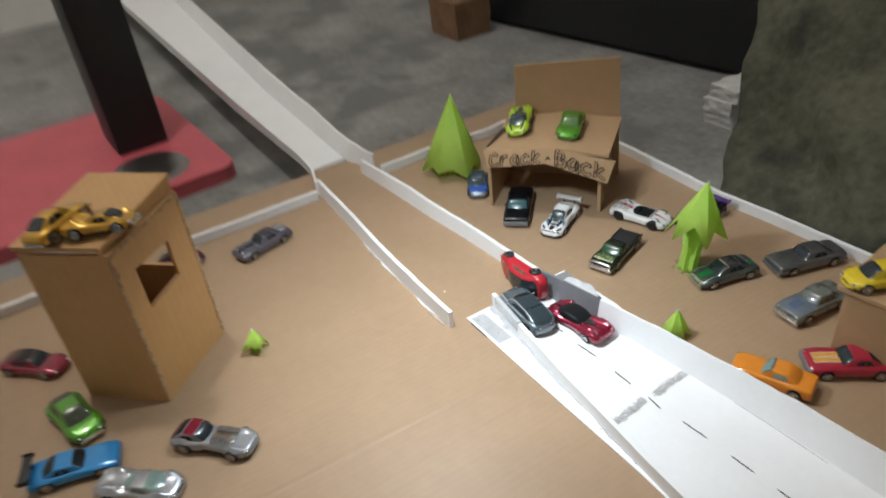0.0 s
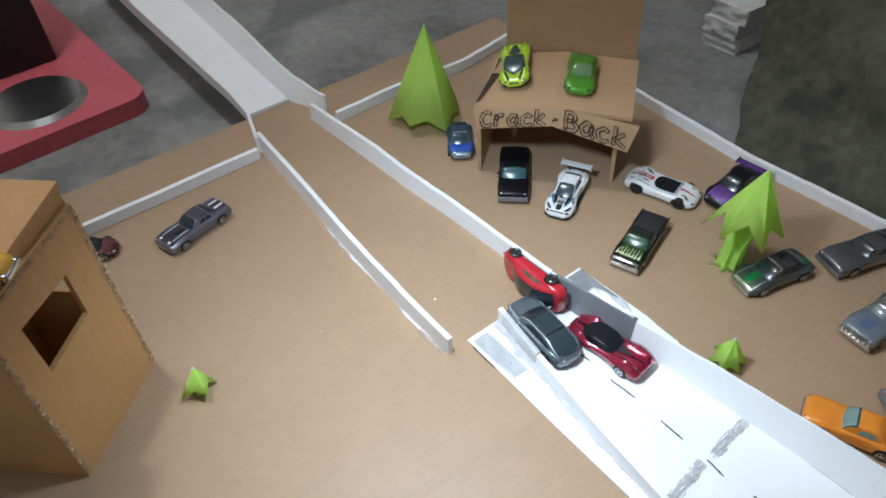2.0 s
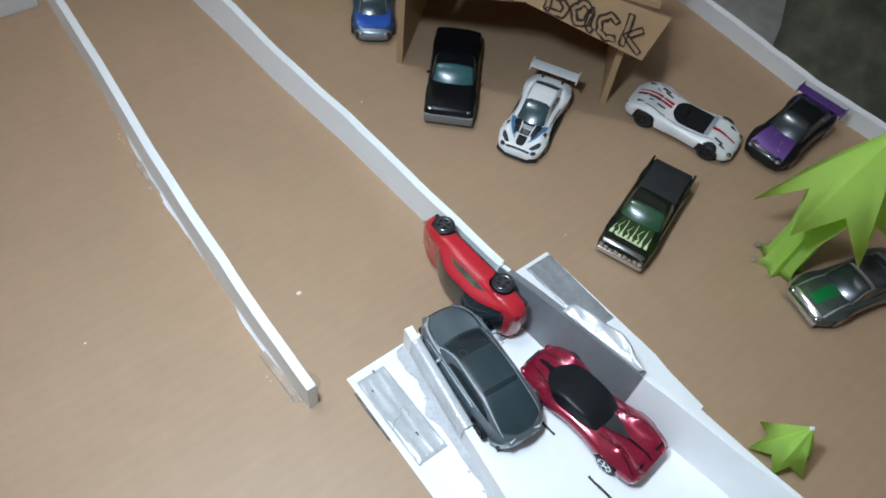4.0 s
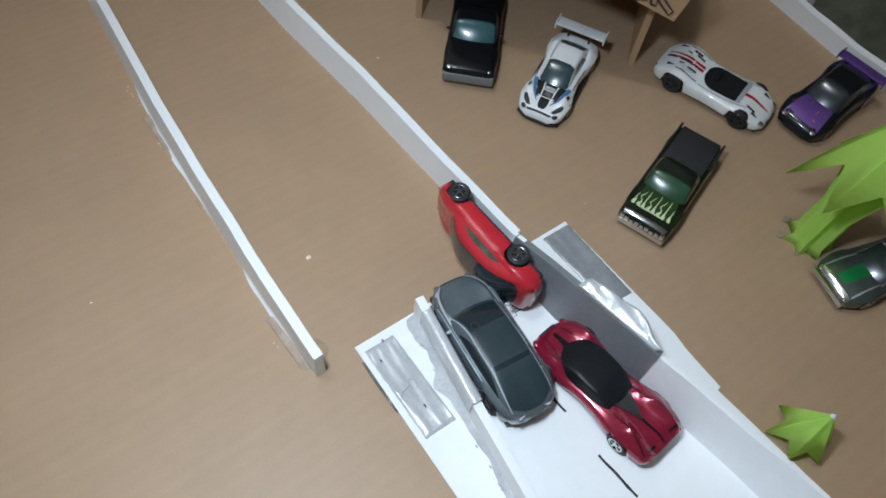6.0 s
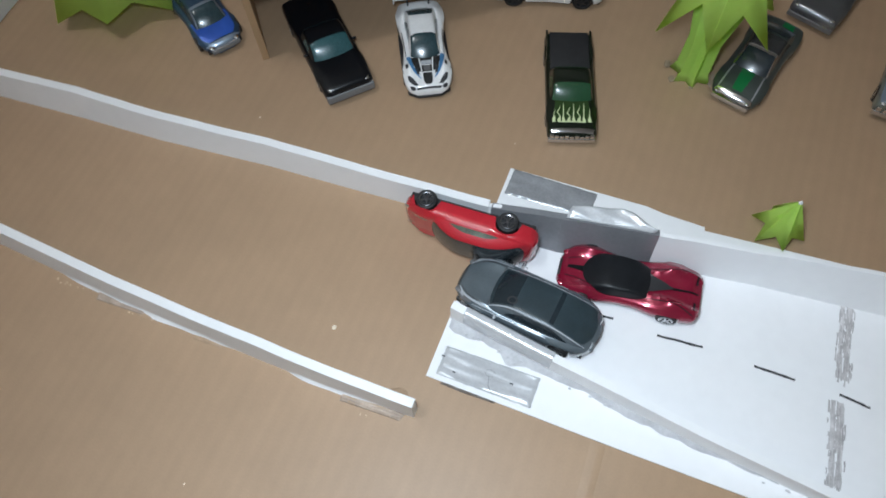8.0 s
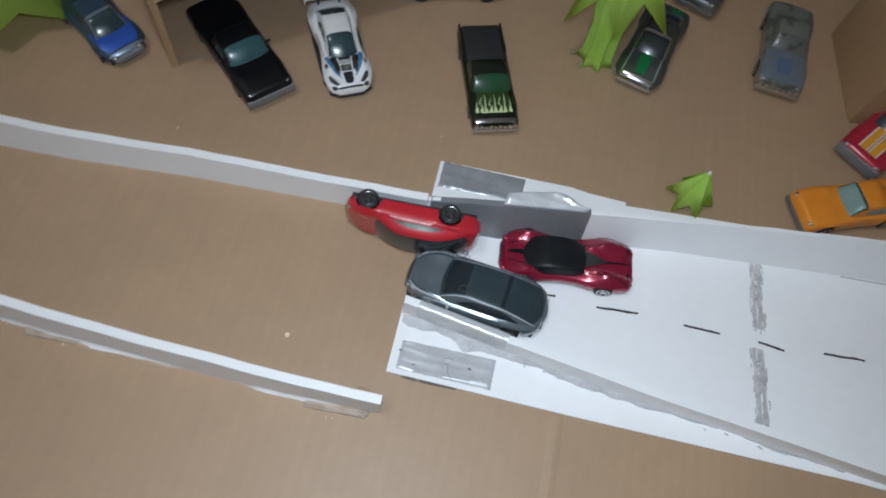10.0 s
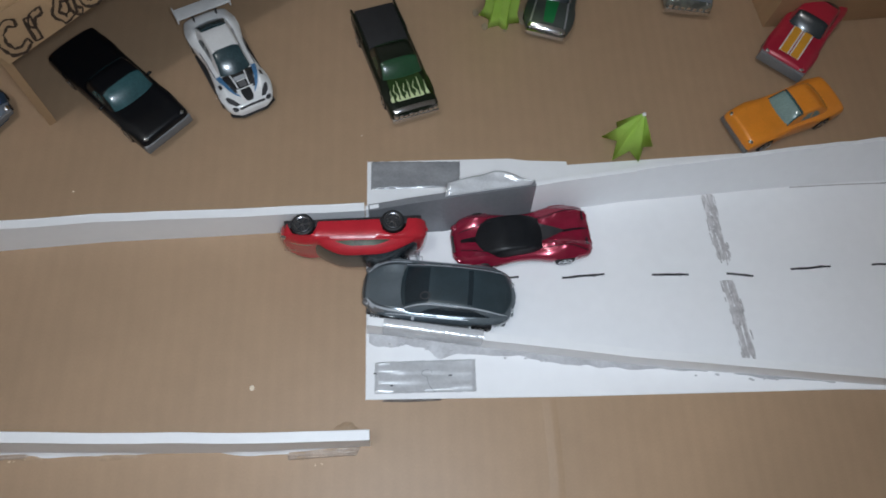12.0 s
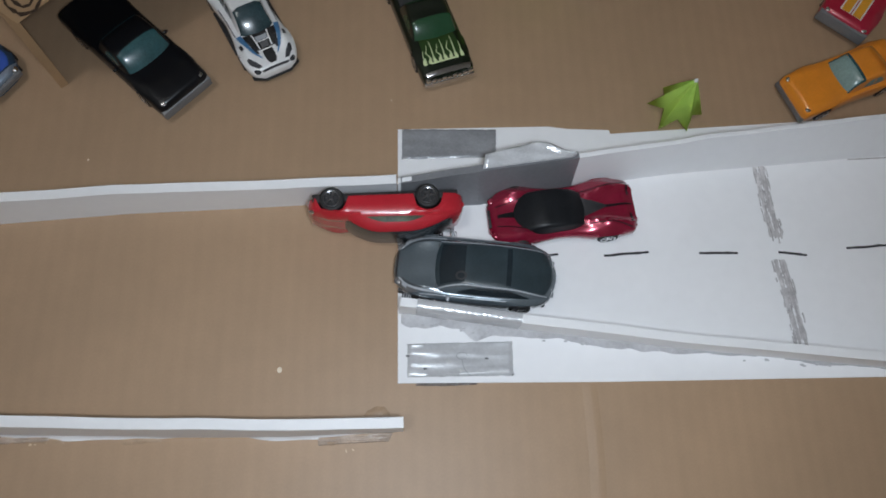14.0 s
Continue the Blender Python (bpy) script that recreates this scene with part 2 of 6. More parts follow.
def ribbon(line, thick, foot=0.0, steps=10, wobble=0.0, seed=0.0):
    """An upright strip along a line of (x, y, height, lean): foam board cut by hand, with an uneven top edge."""
    bm = bmesh.new()
    rows = []
    total = len(line) - 1
    count = total * steps
    for i in range(count + 1):
        k = min(int(i / steps), total - 1)
        f = i / steps - k
        a, b = line[k], line[k + 1]
        x, y, h, lean = (a[j] + (b[j] - a[j]) * f for j in range(4))
        dx, dy = b[0] - a[0], b[1] - a[1]
        d = math.hypot(dx, dy)
        nx, ny = -dy / d, dx / d
        h += wobble * noise.noise((i * 0.37 + seed, seed, 0.3))
        s = wobble * 0.5 * noise.noise((i * 0.21 + seed, 4.0, seed))
        rows.append([bm.verts.new((x + nx * (o + q * lean + s * q), y + ny * (o + q * lean + s * q), foot + q * h))
                     for o, q in ((-thick / 2, 0), (thick / 2, 0), (thick / 2, 0.5), (thick / 2, 1), (-thick / 2, 1), (-thick / 2, 0.5))])
    for a, b in zip(rows, rows[1:]):
        for j in range(6):
            bm.faces.new((a[j], a[(j + 1) % 6], b[(j + 1) % 6], b[j]))
    bm.faces.new(rows[0])
    bm.faces.new(rows[-1][::-1])
    return bm


def strokes(lines, width, z, wobble=0.0, lift=0.0002):
    """Flat pen strokes along lines of (x, y), a hair above a sheet."""
    bm = bmesh.new()
    for n_line, line in enumerate(lines):
        rows = []
        for i, (x, y) in enumerate(line):
            x0, y0 = line[max(i - 1, 0)]
            x1, y1 = line[min(i + 1, len(line) - 1)]
            d = math.hypot(x1 - x0, y1 - y0) or 1e-9
            w = width / 2 * (1 + wobble * noise.noise((i * 0.9, n_line * 3.1, 0.5)))
            nx, ny = -(y1 - y0) / d * w, (x1 - x0) / d * w
            rows.append((bm.verts.new((x + nx, y + ny, z + lift + n_line * 4e-6)), bm.verts.new((x - nx, y - ny, z + lift + n_line * 4e-6))))
        for a, b in zip(rows, rows[1:]):
            bm.faces.new((a[0], b[0], b[1], a[1]))
    return bm


def curve_of(points, u):
    """Straight interpolation through (u, value) points."""
    for (a, va), (b, vb) in zip(points, points[1:]):
        if u <= b:
            return va + (vb - va) * (u - a) / (b - a)
    return points[-1][1]


def tape_strip(corners, z, ripple, seed):
    """A strip of tape pressed on a sheet, rippled along its length, with a thin edge."""
    a, b, c, d = (Vector((x, y, 0)) for x, y in corners)
    bm = bmesh.new()
    rows = []
    nx, ny = 40, 16
    for i in range(nx + 1):
        row = []
        for j in range(ny + 1):
            f, g = i / nx, j / ny
            p = a.lerp(b, f).lerp(d.lerp(c, f), g)
            h = ripple * (0.6 + noise.noise((f * 1.6 + seed, g * 5.5, seed)) + 0.5 * noise.noise((f * 4 + seed, g * 11, seed)))
            border = i in (0, nx) or j in (0, ny)
            if border:
                p += Vector((0.0004 * noise.noise((g * 9, seed, f * 9)), 0.0004 * noise.noise((f * 14, g * 9, seed)), 0))
            row.append(bm.verts.new((p.x, p.y, z - 0.0001 if border else z + 0.0002 + max(0.0, h))))
        rows.append(row)
    for r0, r1 in zip(rows, rows[1:]):
        for j in range(ny):
            bm.faces.new((r0[j], r1[j], r1[j + 1], r0[j + 1]))
    return bm


# ---- room ----
def room():
    tagged(part("floor", box(-2.2, 2.2, -2.0, 2.2, FLOOR - 0.1, FLOOR), M_FLOOR), "grey worn cement floor with darker stains", "floor", kind="structure")
    for n_, b in (("wall_west", (-2.3, -2.2, -2.0, 2.2)), ("wall_east", (2.2, 2.3, -2.0, 2.2)), ("wall_north", (-2.3, 2.3, 2.2, 2.3)), ("wall_south", (-2.3, 2.3, -2.1, -2.0))):
        tagged(part(n_, box(*b, FLOOR, 2.5), M_WALL), "plain plastered room wall", "wall", kind="structure")
    tagged(part("ceiling", box(-2.3, 2.3, -2.1, 2.3, 2.5, 2.6), M_WALL), "plain plastered ceiling", "ceiling", kind="structure")


room()

# ---- board and its supports ----
B_X0, B_X1, B_Y0, B_Y1 = -0.423, 0.52, -0.47, 0.388
tagged(part("carton", box(B_X0 + 0.04, B_X1 - 0.04, B_Y0 + 0.04, B_Y1 - 0.04, FLOOR, -0.005, 0.003), M_BOX), "flat brown carton under the play board", "box")


def board():
    bm = bmesh.new()
    nx, ny = 40, 36
    top = [[None] * (ny + 1) for _ in range(nx + 1)]
    for i in range(nx + 1):
        for j in range(ny + 1):
            x, y = B_X0 + (B_X1 - B_X0) * i / nx, B_Y0 + (B_Y1 - B_Y0) * j / ny
            e = 0.0015 * noise.noise((x * 30, y * 30, 1.0)) if i in (0, nx) or j in (0, ny) else 0
            top[i][j] = bm.verts.new((x + e, y + e, 0.0))
    for i in range(nx):
        for j in range(ny):
            bm.faces.new((top[i][j], top[i + 1][j], top[i + 1][j + 1], top[i][j + 1]))
    geo = bmesh.ops.extrude_face_region(bm, geom=bm.faces[:])
    for v in geo["geom"]:
        if isinstance(v, bmesh.types.BMVert):
            v.co.z = -0.005
    return part("play_board", bm, M_BOARD, smooth=30)


tagged(board(), "large brown corrugated cardboard play board lying flat", "board")

# ---- rails, borders, ramp ----
RAIL = 0.0195
SOUTH_RAIL = [(-0.362, -0.0075, RAIL, 0.0015), (-0.25, -0.0128, RAIL, 0.0022), (-0.165, -0.0182, RAIL, 0.0022), (-0.095, -0.0200, RAIL, 0.0018), (-0.045, -0.0207, RAIL, 0.0014), (0.0022, -0.0190, RAIL, 0.0)]
NORTH_RAIL = [(-0.372, 0.0665, RAIL, 0.0015), (-0.25, 0.0752, RAIL, 0.0040), (-0.2, 0.0777, RAIL, 0.0025), (-0.13, 0.0845, RAIL, 0.0020), (-0.075, 0.0877, RAIL, 0.0012), (-0.0008, 0.0928, RAIL, 0.0002)]


def foam_strip(name, line, thick, steps, wobble, seed, label, category, group):
    """Foam board on edge: a white core between two paper facings."""
    r = empty(name, pose(line[0][0], line[0][1], 0), label, category, group)
    for part_name, off, th, cut in (("core", 0.0, thick - 0.0009, 0.0), ("facing", thick / 2 - 0.0002, 0.0004, 0.0003), ("facing", -thick / 2 + 0.0002, 0.0004, 0.0004)):
        moved = []
        for i, (x, y, h, lean) in enumerate(line):
            x0, y0 = line[max(i - 1, 0)][:2]
            x1, y1 = line[min(i + 1, len(line) - 1)][:2]
            d = math.hypot(x1 - x0, y1 - y0)
            moved.append((x - (y1 - y0) / d * off - line[0][0], y + (x1 - x0) / d * off - line[0][1], h + cut, lean))
        part(part_name, ribbon(moved, th, steps=steps, wobble=wobble, seed=seed), M_FOAM if part_name == "core" else M_PAPER, r)
    return r


for line, seed in ((SOUTH_RAIL, 0.0), (NORTH_RAIL, 5.0)):
    foam_strip("road_rail", line, 0.0046, 8, 0.0008, seed, "long white foam board rail glued beside the road", "rail", "road rails")
# clear tape pressed over the rail's foot
for k, (x0, x1, y, w) in enumerate(((-0.0360, -0.0020, -0.0215, 0.0052), (-0.1790, -0.1480, -0.0195, 0.0048))):
    tagged(part("clear_tape", tape_strip([(x0, y), (x1, y), (x1 - 0.002, y - w * 0.75), (x0 + 0.001, y - w)], 0.0003, 0.0006, k * 4.0 + 2), M_CLEARTAPE, smooth=80), "cloudy clear tape pressed over the rail's foot", "tape", "clear tapes")
# torn paper feet along the rail's outer side
for x0, x1 in ((-0.205, -0.095), (-0.066, -0.018)):
    bm = bmesh.new()
    rows = []
    for i in range(25):
        f = i / 24
        x = x0 + (x1 - x0) * f
        y = curve_of([p[:2] for p in SOUTH_RAIL], x) - 0.0022
        w = 0.0022 * math.sin(math.pi * f) ** 0.6 * (0.8 + 0.5 * noise.noise((x * 60, 0, 0)))
        rows.append([bm.verts.new((x, y - w * k, 0.0003 + 0.0022 * (1 - k) ** 2)) for k in (0, 0.5, 1)])
    for a, b in zip(rows, rows[1:]):
        for k in range(2):
            bm.faces.new((a[k], a[k + 1], b[k + 1], b[k]))
    tagged(part("torn_paper", bm, M_PAPER, smooth=80), "torn white paper edge at the rail's foot", "paper", "torn paper")
for line in ([(-0.343, -0.207, 0.012, 0), (-0.344, -0.017, 0.012, 0)], [(-0.348, 0.086, 0.012, 0), (-0.350, 0.170, 0.012, 0), (-0.343, 0.27, 0.012, 0), (-0.357, 0.356, 0.012, 0)],
             [(-0.345, 0.377, 0.012, 0), (-0.152, 0.3765, 0.012, 0), (-0.065, 0.372, 0.012, 0), (0.003, 0.3675, 0.012, 0), (0.082, 0.3725, 0.012, 0), (0.145, 0.3745, 0.012, 0), (0.26, 0.378, 0.012, 0)],
             [(-0.343, -0.44, 0.012, 0), (-0.345, -0.335, 0.012, 0)], [(-0.33, -0.455, 0.012, 0), (0.1, -0.455, 0.012, 0)]):
    foam_strip("border_strip", line, 0.006, 12, 0.0008, line[0][0] * 9, "low white foam board strip bordering the board", "border strip", "border strips")


def ramp():
    r = empty("ramp", pose(-0.42, 0.045, 0), "white foam board ramp leading off the board's edge", "ramp")
    inv = pose(0.42, -0.045, 0)
    a = prism([(-0.4225, 0.0085), (-0.4230, 0.0615), (-0.54, 0.065), (-0.80, 0.0725), (-2.15, 0.16), (-2.15, 0.012), (-0.80, 0.009), (-0.487, 0.0125)], 0.0005, 0.005)
    bmesh.ops.transform(a, matrix=inv, verts=a.verts)
    part("deck", a, M_FOAM, r)
    w = ribbon([(-0.374, 0.086, 0.021, -0.002), (-0.424, 0.066, 0.028, -0.010), (-0.6, 0.068, 0.031, -0.015), (-0.8, 0.074, 0.036, -0.015), (-2.15, 0.162, 0.04, -0.015)], 0.0035, steps=8, wobble=0.0025, seed=2.0)
    bmesh.ops.transform(w, matrix=inv, verts=w.verts)
    part("side_wall", w, M_FOAM, r)
    w = ribbon([(-2.15, 0.0138, 0.020, 0), (-0.80, 0.0108, 0.018, 0), (-0.487, 0.0143, 0.012, 0), (-0.4255, 0.0102, 0.009, 0)], 0.0030, foot=0.0003, steps=6)
    for v in w.verts:
        v.co.z = 0.0008 - v.co.z
    bmesh.ops.transform(w, matrix=inv, verts=w.verts)
    part("edge_skirt", w, M_FOAM, r, "folded-down white edge of the deck")
    w = ribbon([(-0.352, -0.012, 0.020, 0), (-0.418, 0.0075, 0.010, 0)], 0.0035, steps=6, wobble=0.001)
    bmesh.ops.transform(w, matrix=inv, verts=w.verts)
    part("end_flap", w, M_FOAM, r)


ramp()

# ---- white road panel ----
LEFT_WALL = [(0.001, 0.0343, 0.016, 0), (0.055, 0.0266, 0.0155, 0), (0.13, 0.0172, 0.015, 0), (0.25, 0.0053, 0.015, 0), (0.46, -0.010, 0.015, 0)]
RIGHT_WALL = [(0.0, 0.0868, 0.0200, 0.0048), (0.04, 0.0893, 0.0235, 0.0075), (0.0865, 0.0985, 0.0255, 0.0050), (0.14, 0.1068, 0.0265, 0.0048), (0.185, 0.1112, 0.0265, 0.0075), (0.25, 0.1180, 0.026, 0.010), (0.285, 0.1205, 0.0255, 0.012), (0.46, 0.130, 0.025, 0.014)]


def road_panel():
    r = empty("road_panel", pose(0, 0, 0), "white paper road panel with low side walls and drawn lane marks", "road panel")
    sheet = prism([(0, 0), (0.1, -0.0003), (0.24, 0.0007), (0.5, -0.006), (0.5, 0.155), (0.27, 0.1420), (0.169, 0.1335), (0.1110, 0.1285), (0.1106, 0.1307), (0.0885, 0.1310), (0.078, 0.1322), (0.0, 0.1292)], 0.0002, 0.0012)
    part("sheet", sheet, M_PAPER, r)
    part("side_wall", ribbon(LEFT_WALL, 0.0042, foot=0.001, steps=8, wobble=0.0006, seed=1.0), M_FOAM, r)
    part("side_wall", ribbon(RIGHT_WALL, 0.0022, foot=0.001, steps=8, wobble=0.0012, seed=3.0), M_PAPER, r)
    # tape over the walls' first stretch
    bm = bmesh.new()
    rows = []
    for i in range(111):
        x = 0.0085 + 0.0475 * i / 110
        yc = 0.0344 - 0.1426 * (x - 0.0005)
        rib = 0.00012 * noise.noise((i * 0.33, 1.0, 0))
        edge = 0.0008 * noise.noise((i * 0.12, 5.0, 0))
        rows.append([bm.verts.new((x + o * 0.14, yc + o, z)) for o, z in ((-0.0028, 0.0065 + edge), (-0.0027 - rib, 0.012), (-0.0025 - rib, 0.0172 + rib), (-0.0016, 0.0180 + rib), (0.0016, 0.0180 + rib), (0.0025 + rib, 0.0171), (0.0027, 0.009 - edge))])
    for a, b in zip(rows, rows[1:]):
        for j in range(6):
            bm.faces.new((a[j], a[j + 1], b[j + 1], b[j]))
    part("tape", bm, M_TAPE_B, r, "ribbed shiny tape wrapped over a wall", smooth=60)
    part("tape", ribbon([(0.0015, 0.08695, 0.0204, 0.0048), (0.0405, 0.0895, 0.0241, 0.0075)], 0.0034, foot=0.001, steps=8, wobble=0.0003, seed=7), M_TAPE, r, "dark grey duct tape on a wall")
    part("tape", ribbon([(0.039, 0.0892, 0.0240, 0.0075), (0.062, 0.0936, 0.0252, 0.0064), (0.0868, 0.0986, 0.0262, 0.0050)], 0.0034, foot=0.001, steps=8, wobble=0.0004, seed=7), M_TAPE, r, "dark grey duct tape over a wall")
    # loose flap of tape folded over the wall's top
    bm = bmesh.new()
    grid = []
    for i in range(21):
        f = i / 20
        x = 0.0395 + 0.044 * f
        base_y = 0.0968 + 0.0066 * f
        reach = curve_of(((0, 0.0066), (0.3, 0.0080), (0.55, 0.0094), (0.68, 0.0080), (0.85, 0.0036), (1, 0.0008)), f)
        row = []
        for j in range(9):
            q = j / 8
            crumple = 0.0007 * noise.noise((f * 7 + q * 3, q * 2.2, 0.4)) + 0.0004 * noise.noise((f * 19, q * 9, 2.0))
            row.append(bm.verts.new((x + 0.0012 * q, base_y - 0.0012 + q * reach, 0.0262 + 0.0012 * f + 0.0006 * math.sin(q * 2.6) + q * 0.0022 + crumple * (0.3 + q))))
        grid.append(row)
    for a, b in zip(grid, grid[1:]):
        for j in range(8):
            bm.faces.new((a[j], b[j], b[j + 1], a[j + 1]))
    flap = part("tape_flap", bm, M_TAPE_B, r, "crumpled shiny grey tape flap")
    flap.modifiers.new("thick", "SOLIDIFY").thickness = 0.0004
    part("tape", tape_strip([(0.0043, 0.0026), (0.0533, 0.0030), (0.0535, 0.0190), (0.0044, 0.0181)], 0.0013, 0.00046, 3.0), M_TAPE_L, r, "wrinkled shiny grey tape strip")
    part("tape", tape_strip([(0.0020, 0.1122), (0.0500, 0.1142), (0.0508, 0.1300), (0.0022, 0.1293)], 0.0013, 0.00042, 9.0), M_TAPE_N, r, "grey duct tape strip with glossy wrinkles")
    for x, y, s_ in ((0.0125, 0.0062, 0.0007), (0.041, 0.0108, 0.0009), (0.0045, 0.0122, 0.0008)):
        part("hole", strokes([[(x - s_, y), (x, y + 0.0002), (x + s_, y)]], 0.0007, 0.0017, 0.5, lift=0.0005), M_INK, r)
    part("sticky_ring", strokes([[(0.0295 + 0.0026 * math.cos(k * 0.55), 0.0122 + 0.0017 * math.sin(k * 0.55)) for k in range(11)], [(0.0295, 0.0105), (0.0305, 0.0060), (0.0335, 0.0028)]], 0.00022, 0.0017, 0.7, lift=0.0005), M_TAPE_N, r)
    # grey glue smeared along the wall's outer foot, and tape tucked under the sheet's edge
    bm = bmesh.new()
    rows = []
    for i in range(161):
        f = i / 160
        x = 0.0015 + 0.235 * f
        y = 0.0320 - 0.0278 * min(1, x / 0.25) ** 0.85
        lobe = 0.75 * noise.noise((x * 55, 0.3, 0)) + 0.45 * noise.noise((x * 160, 4.3, 0))
        w = max(0.0006, (0.0040 * (1 - 0.72 * f) + 0.0020 * math.exp(-((x - 0.036) / 0.009) ** 2)) * (1 + lobe) * (1.0 if f < 0.72 or f > 0.78 else 0.35))
        rows.append([bm.verts.new((x, y - w * k, 0.00125 + h)) for k, h in ((-0.3, 0.0022), (0.25, 0.0012), (0.7, 0.0006), (1, 0.0))])
    for a, b in zip(rows, rows[1:]):
        for k in range(3):
            bm.faces.new((a[k], a[k + 1], b[k + 1], b[k]))
    part("glue_smear", bm, M_SMEAR, r, "grey smear of dried glue", smooth=80)
    part("tape", prism([(0.008, -0.0011), (0.020, -0.0014), (0.036, -0.0009), (0.037, 0.0008), (0.009, 0.0008)], 0.0001, 0.0010), M_TAPE_D, r, "dark gluey tape under the sheet's edge")
    beads = bmesh.new()
    rnd = random.Random(8)
    for k in range(26):
        x = 0.006 + 0.2 * rnd.random() ** 1.3
        y = 0.0300 - 0.0278 * min(1, x / 0.25) ** 0.85 - 0.002 * rnd.random()
        bmesh.ops.create_icosphere(beads, subdivisions=2, radius=0.0004 + 0.0004 * rnd.random(), matrix=Matrix.Translation((x, y, 0.0022)) @ Matrix.Diagonal((1.6, 0.8, 0.45, 1)))
    part("glue_bead", beads, M_SMEAR, r, "glossy dried glue beads")
    # lane dashes
    for x0, x1, y0, y1 in ((0.0527, 0.0785, 0.0606, 0.0618), (0.1014, 0.1242, 0.0613, 0.0632), (0.1498, 0.1698, 0.0628, 0.0628), (0.1909, 0.2055, 0.0633, 0.0619), (0.2272, 0.2502, 0.0656, 0.0672), (0.274, 0.294, 0.068, 0.069), (0.314, 0.337, 0.070, 0.071), (0.357, 0.378, 0.072, 0.073)):
        pts = [(x0 + (x1 - x0) * i / 8, y0 + (y1 - y0) * i / 8 + 0.0006 * noise.noise((x0 * 40 + i * 0.4, 0, 0))) for i in range(9)]
        part("lane_dash", strokes([pts], 0.0013, 0.0012, 0.4), M_INK, r)
    # scribbled seam in two stretches
    for (xa, ya), (xb, yb) in (((0.1880, 0.1112), (0.1908, 0.0714)), ((0.1905, 0.0595), (0.1946, 0.0186))):
        lines = []
        rnd = random.Random(int(ya * 1e4))
        for k in range(64):
            f = k / 64
            cx, cy = xa + (xb - xa) * f, ya + (yb - ya) * f
            ln = 0.002 + 0.006 * rnd.random()
            o = (rnd.random() + rnd.random() - 1) * 0.0052
            sx, sy = (xb - xa) / 0.043 * ln, (yb - ya) / 0.043 * ln
            lines.append([(cx + o, cy), (cx + o + sx * 0.5 + 0.0002, cy + sy * 0.5), (cx + o + sx, cy + sy)])
        band = [[(xa + (xb - xa) * k / 14 + o * (1 - 0.3 * k / 14) + 0.0006 * noise.noise((k * 0.8, ya * 99, o * 900)), ya + (yb - ya) * k / 14) for k in range(j0, j1)] for o, j0, j1 in ((-0.0020, 0, 15), (0.0018, 0, 9), (0.0024, 8, 15))]
        part("scribble_base", strokes(band, 0.0026, 0.0012, 0.6, lift=0.0001), M_PENCIL_L, r, "pale smeared pencil band")
        part("scribble", strokes(lines, 0.0007, 0.0012, 0.9, lift=0.0003), M_PENCIL, r)
    part("pencil_line", strokes([[(0.238, 0.1152), (0.268, 0.1172), (0.32, 0.1195)]], 0.0007, 0.0012), M_PENCIL, r)
    # hand-drawn chequered start field
    n_x, n_y = 4, 7
    for i in range(n_x):
        for j in range(n_y):
            x0, y0 = 0.0015 + i * 0.0068, 0.0395 + j * 0.0068
            if (i + j) % 2 == 0:
                rnd = random.Random(i * 17 + j)
                lines = [[(x0 + 0.0007 + k * 0.0011, y0 + 0.0003), (x0 + 0.001 + k * 0.0011, y0 + 0.0063)] for k in range(6) if rnd.random() < 0.85]
                part("chequer", strokes(lines, 0.0008, 0.0012, 0.5), M_INK, r)
            else:
                q = [(x0, y0), (x0 + 0.0068, y0 + 0.0002), (x0 + 0.0067, y0 + 0.0068), (x0 + 0.0001, y0 + 0.0066), (x0, y0)]
                part("chequer", strokes([q], 0.0004, 0.0012), M_INK, r)


road_panel()

# ---- cardboard hut ----
def wall_slab(a, b, z0, za, zb, thick, hole=None):
    """An upright cardboard sheet from a to b (x, y), rising to za over a and zb over b; hole: a diamond of (along, height) points."""
    ax, ay = a
    bx, by = b
    d = math.hypot(bx - ax, by - ay)
    nx, ny = -(by - ay) / d * thick, (bx - ax) / d * thick
    outer = [(0, z0), (d, z0), (d, zb), (0, za)]
    bm = bmesh.new()

    def put(s, z, side):
        return bm.verts.new((ax + (bx - ax) * s / d + nx * side, ay + (by - ay) * s / d + ny * side, z))

    sides = [[put(s, z, k) for s, z in outer] for k in (0, 1)]
    if hole:
        inner = [[put(s, z, k) for s, z in hole] for k in (0, 1)]
        for k in (0, 1):
            for i in range(4):
                j = (i + 1) % 4
                bm.faces.new((sides[k][i], sides[k][j], inner[k][j], inner[k][i]))
        for i in range(4):
            j = (i + 1) % 4
            bm.faces.new((inner[0][i], inner[0][j], inner[1][j], inner[1][i]))
    else:
        for k in (0, 1):
            bm.faces.new(sides[k])
    for i in range(4):
        j = (i + 1) % 4
        bm.faces.new((sides[0][i], sides[0][j], sides[1][j], sides[1][i]))
    return bm


HA, HB, HC, HD = (-0.0764, -0.2885), (-0.1460, -0.2130), (-0.1360, -0.3520), (-0.2056, -0.2765)


def shifted(bm, x, y, z=0.0):
    bmesh.ops.translate(bm, verts=bm.verts, vec=(-x, -y, -z))
    return bm


def slab_of(quad, thick):
    """A sheet over four corners, thickened by a vector."""
    bm = bmesh.new()
    a = [bm.verts.new(p) for p in quad]
    b = [bm.verts.new(Vector(p) + Vector(thick)) for p in quad]
    bm.faces.new(a), bm.faces.new(b[::-1])
    for i in range(4):
        bm.faces.new((a[i], a[(i + 1) % 4], b[(i + 1) % 4], b[i]))
    return bm


